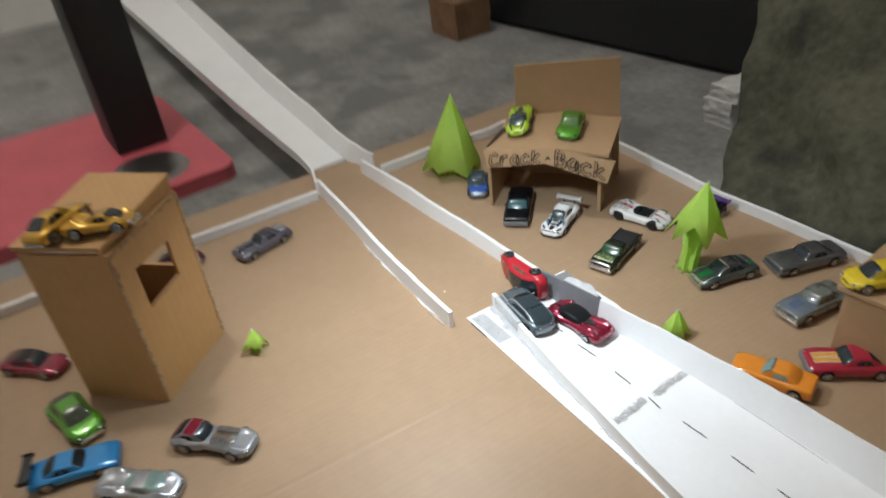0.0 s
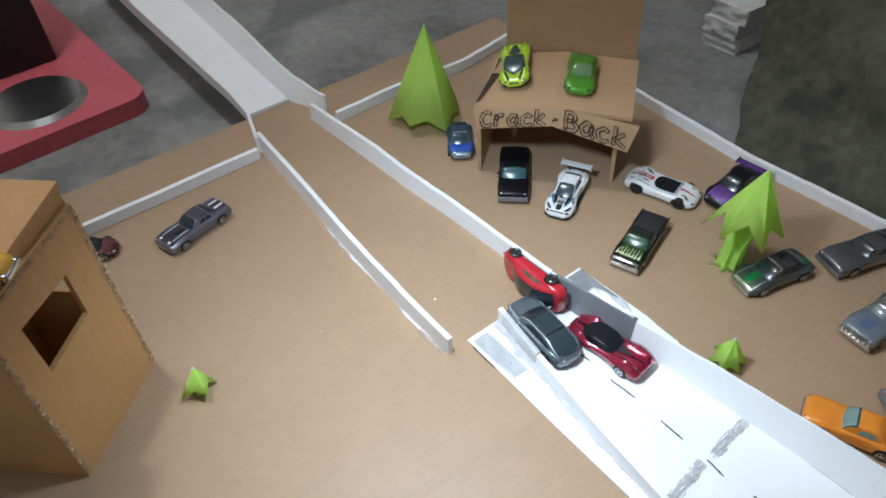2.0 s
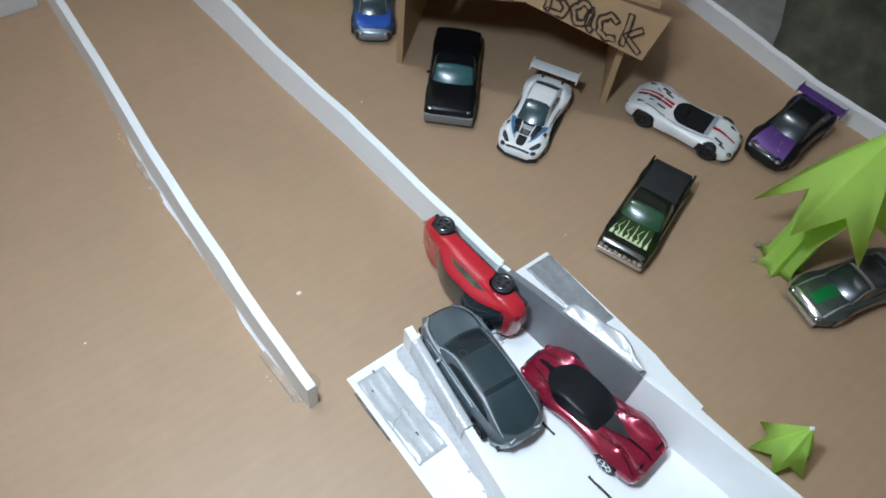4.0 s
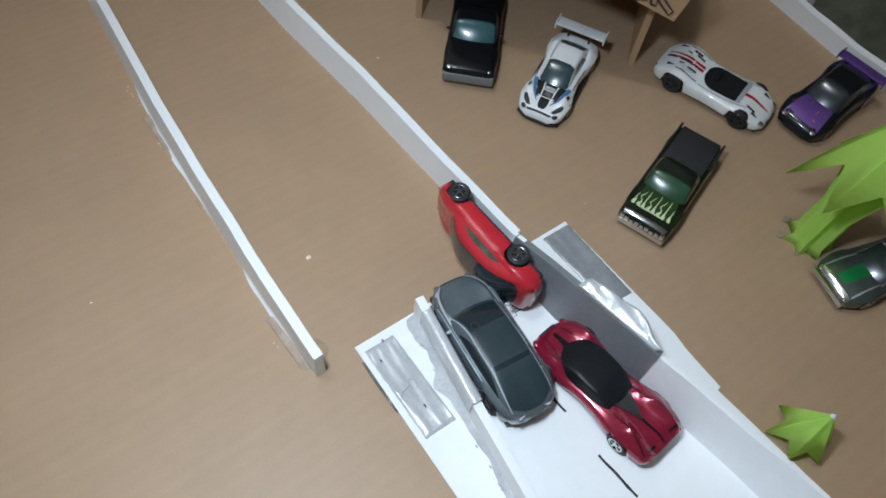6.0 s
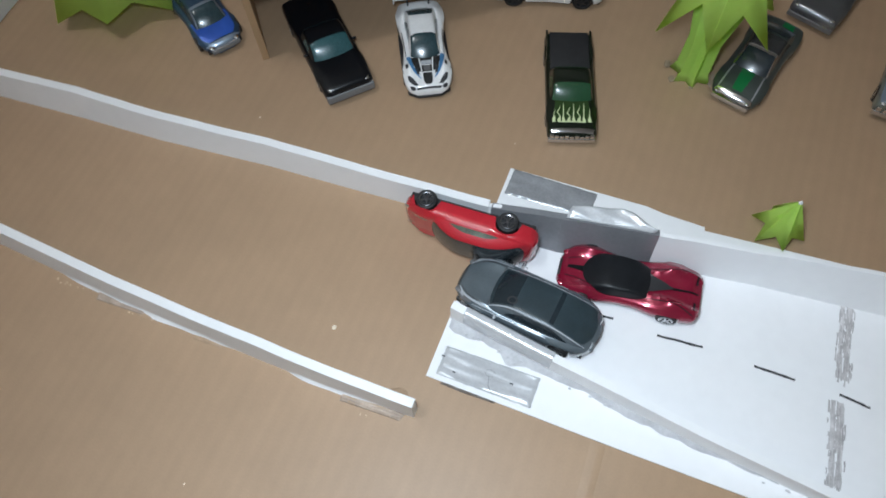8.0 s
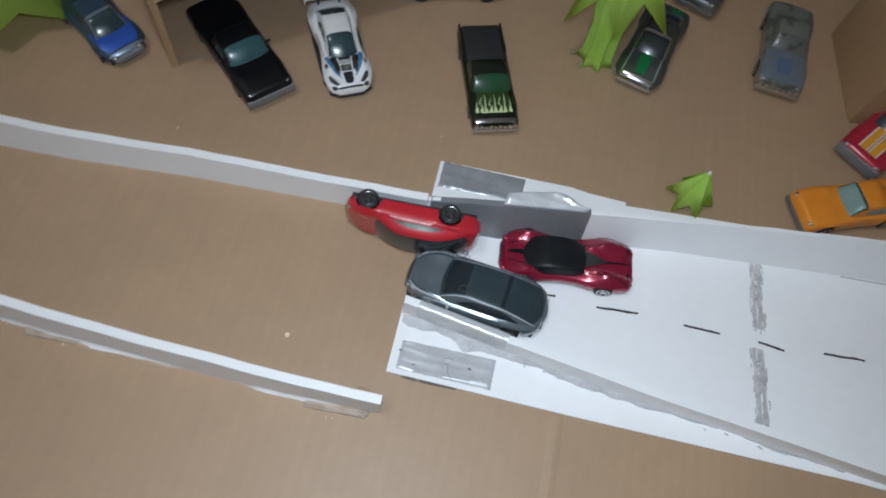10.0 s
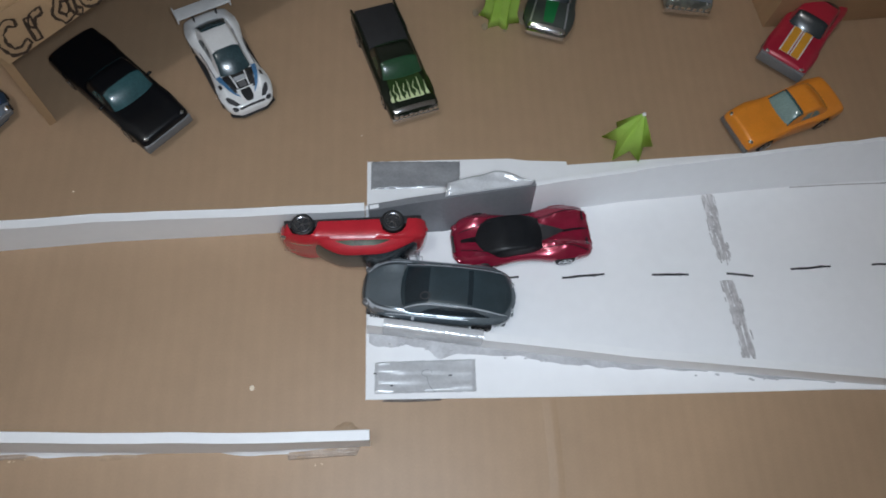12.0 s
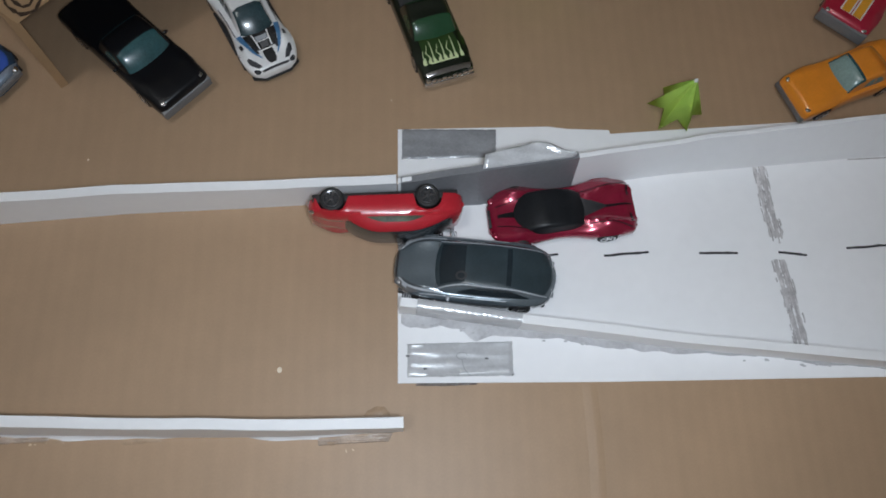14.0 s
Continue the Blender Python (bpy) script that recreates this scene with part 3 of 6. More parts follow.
def glue_beads(points, size, seed):
    """Small uneven beads of hardened glue."""
    bm = bmesh.new()
    rnd = random.Random(seed)
    for x, y, z in points:
        s = size * (0.6 + 0.8 * rnd.random())
        bmesh.ops.create_icosphere(bm, subdivisions=1, radius=s, matrix=Matrix.Translation((x + rnd.uniform(-1, 1) * size, y + rnd.uniform(-1, 1) * size, z)) @ Matrix.Diagonal((1 + rnd.random(), 1 + rnd.random(), 0.42, 1)))
    return bm


M_TORN = material("torn_corrugation", (0.46, 0.31, 0.17), rough=0.45, vary=0.45, scale=160, bump=1.0, bump_scale=500, spots=0.6, spot_scale=190, spot_colour=(0.15, 0.09, 0.05))


M_GLINT = material("clear_glue_specks", (0.62, 0.48, 0.33), rough=0.12, vary=0.3, scale=300, coat=0.6)


def torn_edge(a, b, side, out, seed):
    """A ragged strip of bare corrugated board along an edge from a to b."""
    bm = bmesh.new()
    n = 60
    rows = []
    for i in range(n + 1):
        f = i / n
        p = a.lerp(b, f)
        w = 0.0030 * (1 + 0.9 * noise.noise((f * 22, seed, 0)) + 0.5 * noise.noise((f * 60, seed, 3)))
        row = []
        for j, q in enumerate((-0.25, 0.0, 0.45, 0.8, 1.0)):
            lift = 0.0006 + 0.0010 * max(0.0, noise.noise((f * 40, j * 1.7, seed))) if 0 < j < 4 else 0.0001
            row.append(bm.verts.new(p + side * max(0.0005, w) * q + out * lift))
        rows.append(row)
    for p, q in zip(rows, rows[1:]):
        for j in range(4):
            bm.faces.new((p[j], q[j], q[j + 1], p[j + 1]))
    return bm


def hut():
    r = empty("cardboard_hut", pose(HA[0], HA[1], 0), "tall square brown cardboard hut with a cut-out window", "toy building")
    part("front_wall", shifted(wall_slab(HA, HB, 0.0, 0.168, 0.172, 0.004, [(0.0235, 0.0950), (0.0710, 0.0985), (0.0715, 0.1365), (0.0230, 0.1385)]), *HA), M_HUT, r, "kraft wall with a cut square window")
    part("side_wall", shifted(wall_slab(HC, HA, 0.0, 0.166, 0.168, 0.004), *HA), M_HUT, r)
    part("side_wall", shifted(wall_slab(HB, HD, 0.0, 0.172, 0.170, 0.004, [(0.012, 0.088), (0.074, 0.088), (0.074, 0.160), (0.012, 0.160)]), *HA), M_HUT, r)
    part("back_wall", shifted(wall_slab(HD, HC, 0.0, 0.170, 0.166, 0.004, [(0.014, 0.090), (0.088, 0.090), (0.088, 0.158), (0.014, 0.158)]), *HA), M_HUT, r)
    bm = bmesh.new()
    lid = [(-0.0785, -0.2915, 0.1720), (-0.1500, -0.2130, 0.1845), (-0.2085, -0.2750, 0.1845), (-0.1370, -0.3550, 0.1710)]
    lo = [bm.verts.new(p) for p in lid]
    hi = [bm.verts.new((x, y, z + 0.004)) for x, y, z in lid]
    bm.faces.new(lo[::-1]), bm.faces.new(hi)
    for i in range(4):
        bm.faces.new((lo[i], lo[(i + 1) % 4], hi[(i + 1) % 4], hi[i]))
    part("roof", shifted(bm, *HA), M_HUT, r, "flat kraft roof flap")
    part("roof_rim", shifted(slab_of([(-0.0795, -0.2915, 0.1730), (-0.1495, -0.2155, 0.1855), (-0.1480, -0.2150, 0.1690), (-0.0785, -0.2900, 0.1630)], (-0.003, -0.003, 0)), *HA), M_HUT, r, "folded kraft rim of the roof")
    for foot, z0, z1, seed in ((HB, 0.004, 0.170, 1.0), (HA, 0.004, 0.164, 6.0)):
        part("torn_edge", shifted(torn_edge(Vector((foot[0], foot[1], z0)), Vector((foot[0], foot[1], z1)), Vector((HA[0] - HB[0], HA[1] - HB[1], 0)).normalized() * (1 if foot is HB else -1), Vector((0.74, 0.67, 0)), seed), *HA), M_TORN, r, "torn kraft edge with bare corrugation")
    part("torn_edge", shifted(torn_edge(Vector((HA[0], HA[1], 0.1655)), Vector((HB[0], HB[1], 0.170)), Vector((0, 0, -1)), Vector((0.74, 0.67, 0)), 11.0), *HA), M_TORN, r, "torn kraft edge with bare corrugation")
    for (p, q), seed in (((HB + (0.01,), HB + (0.165,)), 3), ((HA + (0.01,), HA + (0.160,)), 4)):
        a, b = Vector(p), Vector(q)
        out = Vector((0.74, 0.67, 0)) * 0.0010
        rnd = random.Random(seed)
        spots = [a.lerp(b, rnd.random()) + out - Vector((0.68, -0.74, 0)) * (0.003 * rnd.random() * (1 if seed != 4 else -1)) * -1 for _ in range(34)]
        part("glue_beads", shifted(glue_beads([tuple(v) for v in spots], 0.0008, seed), *HA), M_GLINT, r, "glossy dried glue specks on the torn edge")
    return r


hut()

# ---- cardboard garage with written sign ----
GA, GB = Vector((-0.1715, 0.1490)), Vector((-0.0576, 0.2419))
G_DIR = (GB - GA).normalized()
G_BACK = Vector((-G_DIR.y, G_DIR.x))
G_LEN, G_DEEP, G_H = (GB - GA).length, 0.102, 0.078


def g_matrix():
    return Matrix(((G_DIR.x, G_BACK.x, 0, GA.x), (G_DIR.y, G_BACK.y, 0, GA.y), (0, 0, 1, 0), (0, 0, 0, 1)))


def outline(line, half):
    """The closed outline of a fat pen stroke, for bubble lettering."""
    a, b = [], []
    for i, (x, y) in enumerate(line):
        x0, y0 = line[max(i - 1, 0)]
        x1, y1 = line[min(i + 1, len(line) - 1)]
        d = math.hypot(x1 - x0, y1 - y0) or 1e-9
        nx, ny = -(y1 - y0) / d * half, (x1 - x0) / d * half
        a.append((x + nx, y + ny))
        b.append((x - nx, y - ny))
    return a + b[::-1] + a[:1]


def letter_lines(word, x, z, h, step):
    """Single-stroke capitals and small letters, drawn as pen lines in a plane."""
    shapes = {
        "C": [[(0.8, 0.85), (0.5, 1.0), (0.15, 0.8), (0.05, 0.45), (0.2, 0.1), (0.55, 0.0), (0.85, 0.15)]],
        "r": [[(0.15, 0.0), (0.2, 0.75)], [(0.18, 0.45), (0.4, 0.75), (0.75, 0.75)]],
        "a": [[(0.75, 0.65), (0.4, 0.75), (0.1, 0.4), (0.3, 0.03), (0.65, 0.15), (0.78, 0.65), (0.75, 0.1), (0.95, 0.0)]],
        "c": [[(0.8, 0.6), (0.5, 0.75), (0.15, 0.5), (0.2, 0.12), (0.5, 0.0), (0.85, 0.12)]],
        "k": [[(0.15, 0.0), (0.2, 1.05)], [(0.75, 0.75), (0.2, 0.35), (0.85, 0.0)]],
        "B": [[(0.15, 0.0), (0.18, 1.0), (0.6, 0.98), (0.75, 0.75), (0.55, 0.55), (0.2, 0.52)], [(0.55, 0.55), (0.88, 0.35), (0.75, 0.05), (0.15, 0.0)]],
        ".": [[(0.3, 0.35), (0.5, 0.38), (0.45, 0.22), (0.3, 0.35)]],
    }
    out = []
    for i, ch in enumerate(word):
        for line in shapes.get(ch, []):
            fine = []
            for (a, b), (c, d) in zip(line, line[1:]):
                fine += [(a + (c - a) * k / 4, b + (d - b) * k / 4) for k in range(4)]
            fine.append(line[-1])
            out.append([(x + (i + p + 0.05 * noise.noise((k * 0.6, i * 3.0, len(out)))) * step, z + (q + 0.05 * noise.noise((k * 0.6, i * 3.0, 9.0 + len(out)))) * h) for k, (p, q) in enumerate(fine)])
    return out


def garage():
    r = empty("cardboard_garage", g_matrix(), "brown cardboard garage with a handwritten sign over its opening", "toy building")
    t = 0.004
    rx = 0.141
    part("side_wall", box(0.002, 0.002 + t, 0, G_DEEP, 0, 0.0765), M_BOX, r)
    part("side_wall", box(rx - t, rx, 0.006, G_DEEP, 0, 0.080), M_BOX, r)
    part("back_wall", box(0.002 + t, rx - t, G_DEEP - t, G_DEEP, 0, 0.078), M_BOX, r)
    # two roof sheets rising gently to the middle
    for name_, quad in (("roof_sheet", [(-0.001, -0.002, 0.0790), (0.0765, -0.002, 0.0880), (0.0765, G_DEEP + 0.002, 0.0880), (0.012, G_DEEP + 0.002, 0.0800)]),
                        ("roof_sheet", [(0.0766, -0.002, 0.0880), (0.150, -0.002, 0.0830), (0.152, G_DEEP + 0.004, 0.0830), (0.0766, G_DEEP + 0.002, 0.0880)])):
        part(name_, slab_of(quad, (0, 0, -0.0035)), M_BOX, r)
    part("back_panel", slab_of([(0.012, G_DEEP + 0.0050, 0.0), (0.150, G_DEEP + 0.0050, 0.0), (0.147, G_DEEP + 0.0050, 0.1605), (0.0135, G_DEEP + 0.0050, 0.1470)], (0, 0.004, 0)), M_BOX, r, "tall upright kraft panel behind the roof")
    # two sign flaps folded down over the opening, higher in the middle
    for name_, quad in (("sign_flap", [(-0.001, -0.003, 0.0805), (0.0785, -0.003, 0.0882), (0.0778, -0.0075, 0.0700), (0.0048, -0.0075, 0.0585)]),
                        ("sign_flap", [(0.0786, -0.003, 0.0882), (0.1580, -0.003, 0.0755), (0.1500, -0.0095, 0.0495), (0.0779, -0.0080, 0.0698)])):
        part(name_, slab_of(quad, (0, 0.003, -0.0005)), M_BOX, r)
    # the words, on the flaps' slope
    for word, x, z, step, h, tilt, lift in (("Crack", 0.0070, 0.0615, 0.0130, 0.0150, 0.13, 0.0), (".", 0.0755, 0.0725, 0.009, 0.010, 0.0, 0.0), ("Back", 0.0870, 0.0695, 0.0155, 0.0170, -0.255, 0.0014)):
        flat = strokes([outline(q, 0.0016) for q in letter_lines(word, x, 0, h, step)], 0.0012, 0.0, 0.9, 0.0)
        for v in flat.verts:
            px, pz = v.co.x, v.co.y
            zz = z + pz + (px - x) * tilt
            ridge = 0.0882 - abs(px - 0.0785) * (0.097 if px < 0.0785 else 0.160)
            v.co = (px, -0.003 - max(0.0, ridge - zz) * (0.20 + lift * 45) - 0.0009 - lift * 0.2, zz)
        part("lettering", flat, M_BROWN_INK, r, "dark marker letters")
    part("ink_wedge", prism([(0.0005, 0.006), (0.0060, 0.060), (0.0150, 0.062), (0.0030, 0.007)], 0.0806, 0.0812), M_BROWN_INK, r, "black inked wedge at the roof's edge")
    return r


garage()

# ---- box at the far corner ----
def corner_box():
    r = empty("cardboard_box", pose(0.247, 0.229, 0, 0, 0, 7), "open brown cardboard box standing on the board's corner", "box")
    part("body", box(0, 0.13, 0, 0.075, 0, 0.072, 0.0015), M_BOX, r)
    part("lid", box(-0.005, 0.135, -0.006, 0.08, 0.072, 0.077, 0.0015), M_BOX, r)


corner_box()


# ---- folded paper trees ----
def paper_tree(base, top, radius, hem, fins, label, trunk=0.0, spin=0.0, jag=0.35, seed=1, inner=0.75, notch=0.006):
    """A pleated paper cone with a jagged hem, on a bunched stem where trunk is given."""
    rnd = random.Random(seed)
    r = empty("paper_tree", pose(base[0], base[1], 0), label, "paper tree", "paper trees")
    ax = Vector((top[0] - base[0], top[1] - base[1], top[2]))
    bm = bmesh.new()
    apex = bm.verts.new(ax)
    ring, mid, hem_points = [], [], []
    axis = ax.normalized()
    side = axis.cross(Vector((0, 1, 0.01))).normalized()
    fore = axis.cross(side)
    for i in range(fins * 2):
        a = spin + math.pi * i / fins
        out = i % 2 == 0
        rr = radius * ((0.92 + 0.25 * rnd.random()) if out else inner)
        z = hem + (-jag * hem * rnd.random() if out and hem > 0.004 else (notch * (0.7 + 0.6 * rnd.random()) if not out else 0.0))
        c = ax * (hem / ax.z)
        p = c + side * (rr * math.cos(a)) + fore * (rr * math.sin(a)) + axis * (z - hem)
        p.z = max(p.z, 0.0004)
        ring.append(bm.verts.new(p))
        hem_points.append(tuple(p))
        m_ = ax.lerp(p, 0.5)
        m_ += (side * math.cos(a) + fore * math.sin(a)) * radius * 0.03 * rnd.random()
        mid.append(bm.verts.new(m_))
    n_ = len(ring)
    for i in range(n_):
        j = (i + 1) % n_
        bm.faces.new((apex, mid[i], mid[j]))
        bm.faces.new((mid[i], ring[i], ring[j], mid[j]))
    crown = part("crown", bm, M_GREEN, r, smooth=12)
    crown.modifiers.new("thick", "SOLIDIFY").thickness = 0.0005
    # bare white paper at the folded tip
    bm = bmesh.new()
    tip = bm.verts.new(ax + axis * 0.0004)
    share = 0.0022 / ax.length
    low = [bm.verts.new(ax.lerp(Vector(q), share) + (Vector(q) - c * 1.0).normalized() * 0.00035) for q in hem_points]
    for i in range(len(low)):
        bm.faces.new((tip, low[i], low[(i + 1) % len(low)]))
    part("tip", bm, M_PAPER, r, "bare white paper tip", smooth=12)
    if trunk:
        bm = bmesh.new()
        rows = []
        for k, (z, rr) in enumerate(((0.0004, trunk * 1.25), (0.006, trunk), (hem * 0.6, trunk * 0.95), (hem * 1.25, trunk * 1.5))):
            c = ax * (z / ax.z)
            rows.append([bm.verts.new((c.x + rr * (1.0 if i % 2 else 0.62) * math.cos(i * math.pi / 7), c.y + rr * (1.0 if i % 2 else 0.62) * math.sin(i * math.pi / 7), z)) for i in range(14)])
        for a, b in zip(rows, rows[1:]):
            for i in range(14):
                bm.faces.new((a[i], a[(i + 1) % 14], b[(i + 1) % 14], b[i]))
        st = part("stem", bm, M_GREEN, r, smooth=12)
        st.modifiers.new("thick", "SOLIDIFY").thickness = 0.0005
        part("glue", glue_beads([(trunk * 1.3 * math.cos(k), trunk * 1.3 * math.sin(k), 0.001) for k in range(7)], 0.0016, seed), M_GLUE, r, "clear glue round the foot")
    return r


paper_tree((-0.284, 0.168), (-0.2972, 0.1816, 0.108), 0.042, 0.010, 7, "tall pleated lime-green paper tree on the cardboard", spin=0.3, jag=0.9, seed=2, inner=0.86, notch=0.003, trunk=0.011)
paper_tree((0.0800, 0.2330), (0.0820, 0.2485, 0.102), 0.031, 0.044, 6, "leaning lime-green folded paper tree on a bunched stem", trunk=0.0105, spin=0.5, jag=0.35, seed=5, inner=0.70, notch=0.012)
paper_tree((-0.0905, -0.1960), (-0.1010, -0.1925, 0.023), 0.0155, 0.0045, 4, "tiny lime-green folded paper tree beside the hut", spin=0.2, seed=7, inner=0.55, notch=0.005, trunk=0.003)
paper_tree((0.1468, 0.1420), (0.1473, 0.1432, 0.0320), 0.0148, 0.0050, 6, "tiny lime-green folded paper tree beside the white panel", trunk=0.0030, spin=-0.21, jag=0.6, seed=9, inner=0.60, notch=0.003)

# crumbs and glue on the board
M_CRUMB = material("pale_crumb", (0.85, 0.74, 0.58), rough=0.4, vary=0.1, scale=300)
for k, (x, y, s) in enumerate(((-0.054, 0.0068, 0.0008), (-0.1519, 0.1102, 0.0006), (-0.0868, -0.0887, 0.0003), (-0.0033, 0.1466, 0.0003))):
    tagged(part("crumb", glue_beads([(x, y, s * 0.4)], s, k), M_CRUMB), "tiny pale crumb of dried glue on the board", "crumb", "crumbs")
M_AMBER = material("amber_glue", (0.385, 0.268, 0.172), rough=0.34, vary=0.2, scale=150)


def glue_puddle(x, y, a, b, h, seed):
    """A flat hardened puddle of hot glue with an uneven outline and a domed, lumpy top."""
    bm = bmesh.new()
    n = 28
    top = bm.verts.new((x, y, h))
    rings = []
    for k, (s, z) in enumerate(((0.35, 0.95), (0.65, 0.78), (0.88, 0.42), (1.0, 0.03))):
        ring = []
        for i in range(n):
            t = 2 * math.pi * i / n
            w = 1 + 0.28 * noise.noise((math.cos(t) * 1.3 + seed, math.sin(t) * 1.3, seed)) + 0.12 * noise.noise((math.cos(t) * 4, math.sin(t) * 4, seed))
            ring.append(bm.verts.new((x + a * s * w * math.cos(t), y + b * s * w * math.sin(t), h * z * (1 + 0.35 * noise.noise((math.cos(t) * s * 3 + seed, math.sin(t) * s * 3, 1.0))) if k < 3 else 0.0002)))
        rings.append(ring)
    for i in range(n):
        bm.faces.new((top, rings[0][i], rings[0][(i + 1) % n]))
    for p, q in zip(rings, rings[1:]):
        for i in range(n):
            bm.faces.new((p[i], q[i], q[(i + 1) % n], p[(i + 1) % n]))
    return bm


for k, (x, y, a, b, h) in enumerate(((-0.0091, -0.0145, 0.0058, 0.0042, 0.0022), (-0.0300, -0.0240, 0.0055, 0.0024, 0.0022), (-0.0160, -0.0232, 0.0085, 0.0022, 0.0020), (-0.112, -0.0225, 0.010, 0.0026, 0.0018), (-0.150, -0.0215, 0.009, 0.0026, 0.0018), (-0.225, -0.0165, 0.007, 0.0022, 0.0016))):
    tagged(part("glue_blob", glue_puddle(x, y, a, b, h * 0.38, k * 3.7 + 1), M_AMBER, smooth=80), "amber blob of dried hot glue at the rail's foot", "glue", "glue blobs")

# glossy specks of glue scattered along the rail's foot
for k, (x, y) in enumerate(((-0.1507, -0.0243), (-0.1993, -0.0228), (-0.0220, -0.0251), (-0.1905, -0.0227), (-0.1653, -0.0184), (-0.0168, -0.0288))):
    rnd = random.Random(k + 40)
    tagged(part("glue_specks", glue_beads([(x + rnd.uniform(-0.007, 0.007), y + rnd.uniform(-0.0005, 0.0015), 0.0003) for _ in range(4)], 0.00038, k + 40), M_GLINT), "glossy specks of dried glue at the rail's foot", "glue", "glue specks")

# a fold line pressed into the board
bm = bmesh.new()
rows = []
for i in range(41):
    f = i / 40
    x = curve_of([(0, 0.0892), (0.05, 0.0902), (0.11, 0.0896), (1, 0.080)], f) + 0.0004 * noise.noise((f * 30, 0.2, 0))
    h = 0.0006 * (0.75 + 0.5 * noise.noise((f * 14, 3.0, 0)))
    rows.append([bm.verts.new((x + o, -0.001 - 0.455 * f, z)) for o, z in ((-0.0042, 0.0001), (-0.0008, h), (0.0006, h), (0.0030, 0.0001))])
for a, b in zip(rows, rows[1:]):
    for k in range(3):
        bm.faces.new((a[k], a[k + 1], b[k + 1], b[k]))
tagged(part("board_crease", bm, M_BOARD, smooth=80), "faint pressed crease across the cardboard", "crease", kind="structure")

# ---- things round the board ----
def cloth():
    bm = bmesh.new()
    nx, nz = 60, 36
    rows = []
    for i in range(nx + 1):
        row = []
        for j in range(nz + 1):
            u, v = i / nx, j / nz
            x = -0.055 - 0.40 * v * (1 - u) + 1.5 * u
            y = 0.47 + 0.55 * v + 0.10 * u * v
            z = FLOOR + 0.002 + 0.85 * v ** 1.1
            f = 0.075 * noise.noise((u * 5.0 + v * 1.5, v * 2.4 - u, 0.2)) + 0.045 * noise.noise((u * 14 + v * 9, v * 6 - u * 4, 3.1)) + 0.010 * noise.noise((u * 40 + v * 22, v * 14 - u * 8, 5.1))
            row.append(bm.verts.new((x, y + f - 0.05 * (1 - v) ** 4, z - abs(f) * 0.4 * min(1, v * 6))))
        rows.append(row)
    for a, b in zip(rows, rows[1:]):
        for j in range(nz):
            bm.faces.new((a[j], b[j], b[j + 1], a[j + 1]))
    ob = tagged(part("camouflage_cloth", bm, M_CLOTH, smooth=180), "dark olive camouflage cloth draped behind the board", "cloth")
    ob.modifiers.new("thick", "SOLIDIFY").thickness = 0.004


cloth()


def rough_block(name, x0, x1, y0, y1, z0, z1, mat, amp, seed, parent=None):
    bm = box(x0, x1, y0, y1, z0, z1)
    bmesh.ops.subdivide_edges(bm, edges=bm.edges[:], cuts=9, use_grid_fill=True)
    for v in bm.verts:
        if v.co.z > z0 + 1e-5:
            v.co += Vector((noise.noise(v.co * 110 + Vector((seed, 0, 0))), noise.noise(v.co * 110 + Vector((0, seed, 5))), 0.6 * noise.noise(v.co * 110 + Vector((9, seed, 0))))) * amp
    return part(name, bm, mat, parent, smooth=60)


for k, (x0, x1, y0) in enumerate(((-0.272, -0.214, 0.674), (-0.275, -0.217, 0.671), (-0.269, -0.211, 0.677))):
    tagged(rough_block("whitewashed_brick", x0, x1, y0, y0 + 0.11, FLOOR + 0.0225 * k, FLOOR + 0.0225 * (k + 1), M_STONE, 0.0040, k * 4.0 + 1), "whitewashed rough brick lying on the floor" if k == 0 else "whitewashed rough brick lying on another", "brick", "bricks")


def stand():
    """A red plastic base slab with a steel disc and a black column on it."""
    r = empty("pedestal_stand", pose(-0.658, -0.043, FLOOR, 0, 0, 3.5), "faded red plastic stand with steel disc and black column", "stand")
    bm = bmesh.new()
    pts = []
    for cx, cy, a0 in ((-0.032, -0.032, 0), (-0.443, -0.032, 90), (-0.443, -0.443, 180), (-0.032, -0.443, 270)):
        pts += [(cx + 0.032 * math.cos(radians(a0 + k * 9)), cy + 0.032 * math.sin(radians(a0 + k * 9))) for k in range(11)]
    slab = prism(pts, 0, 0.026)
    bmesh.ops.bevel(slab, geom=[e for e in slab.edges if abs(e.verts[0].co.z - 0.026) < 1e-6 and abs(e.verts[1].co.z - 0.026) < 1e-6], offset=0.010, segments=4, affect="EDGES")
    part("base", slab, M_PINK, r)
    bm = bmesh.new()
    bmesh.ops.create_cone(bm, cap_ends=True, segments=48, radius1=0.068, radius2=0.060, depth=0.007, matrix=Matrix.Translation((-0.092, -0.126, 0.0295)))
    part("disc", bm, M_STEEL, r, "polished steel disc")
    part("column", box(-0.305, -0.194, -0.152, -0.060, 0.026, 0.73, 0.006), M_BLACK, r, "matt black column")


stand()


def far_things():
    """Dark furniture and a wooden block on the floor behind the board."""
    r = empty("black_cabinet", pose(-0.72, 0.808, FLOOR, 0, 0, 8.5), "low black cabinet standing on the far floor", "cabinet")
    part("body", box(-0.55, 0.50, 0.0, 0.4, 0.012, 0.5, 0.008), M_BLACK, r)
    part("plinth", box(-0.53, 0.53, 0.02, 0.38, 0.0, 0.012), M_BLACK, r)
    tagged(rough_block("wooden_block", -1.10, -0.98, 0.62, 0.72, FLOOR, FLOOR + 0.09, M_WOOD, 0.004, 4.0), "rough brown wooden block on the floor", "block")


far_things()


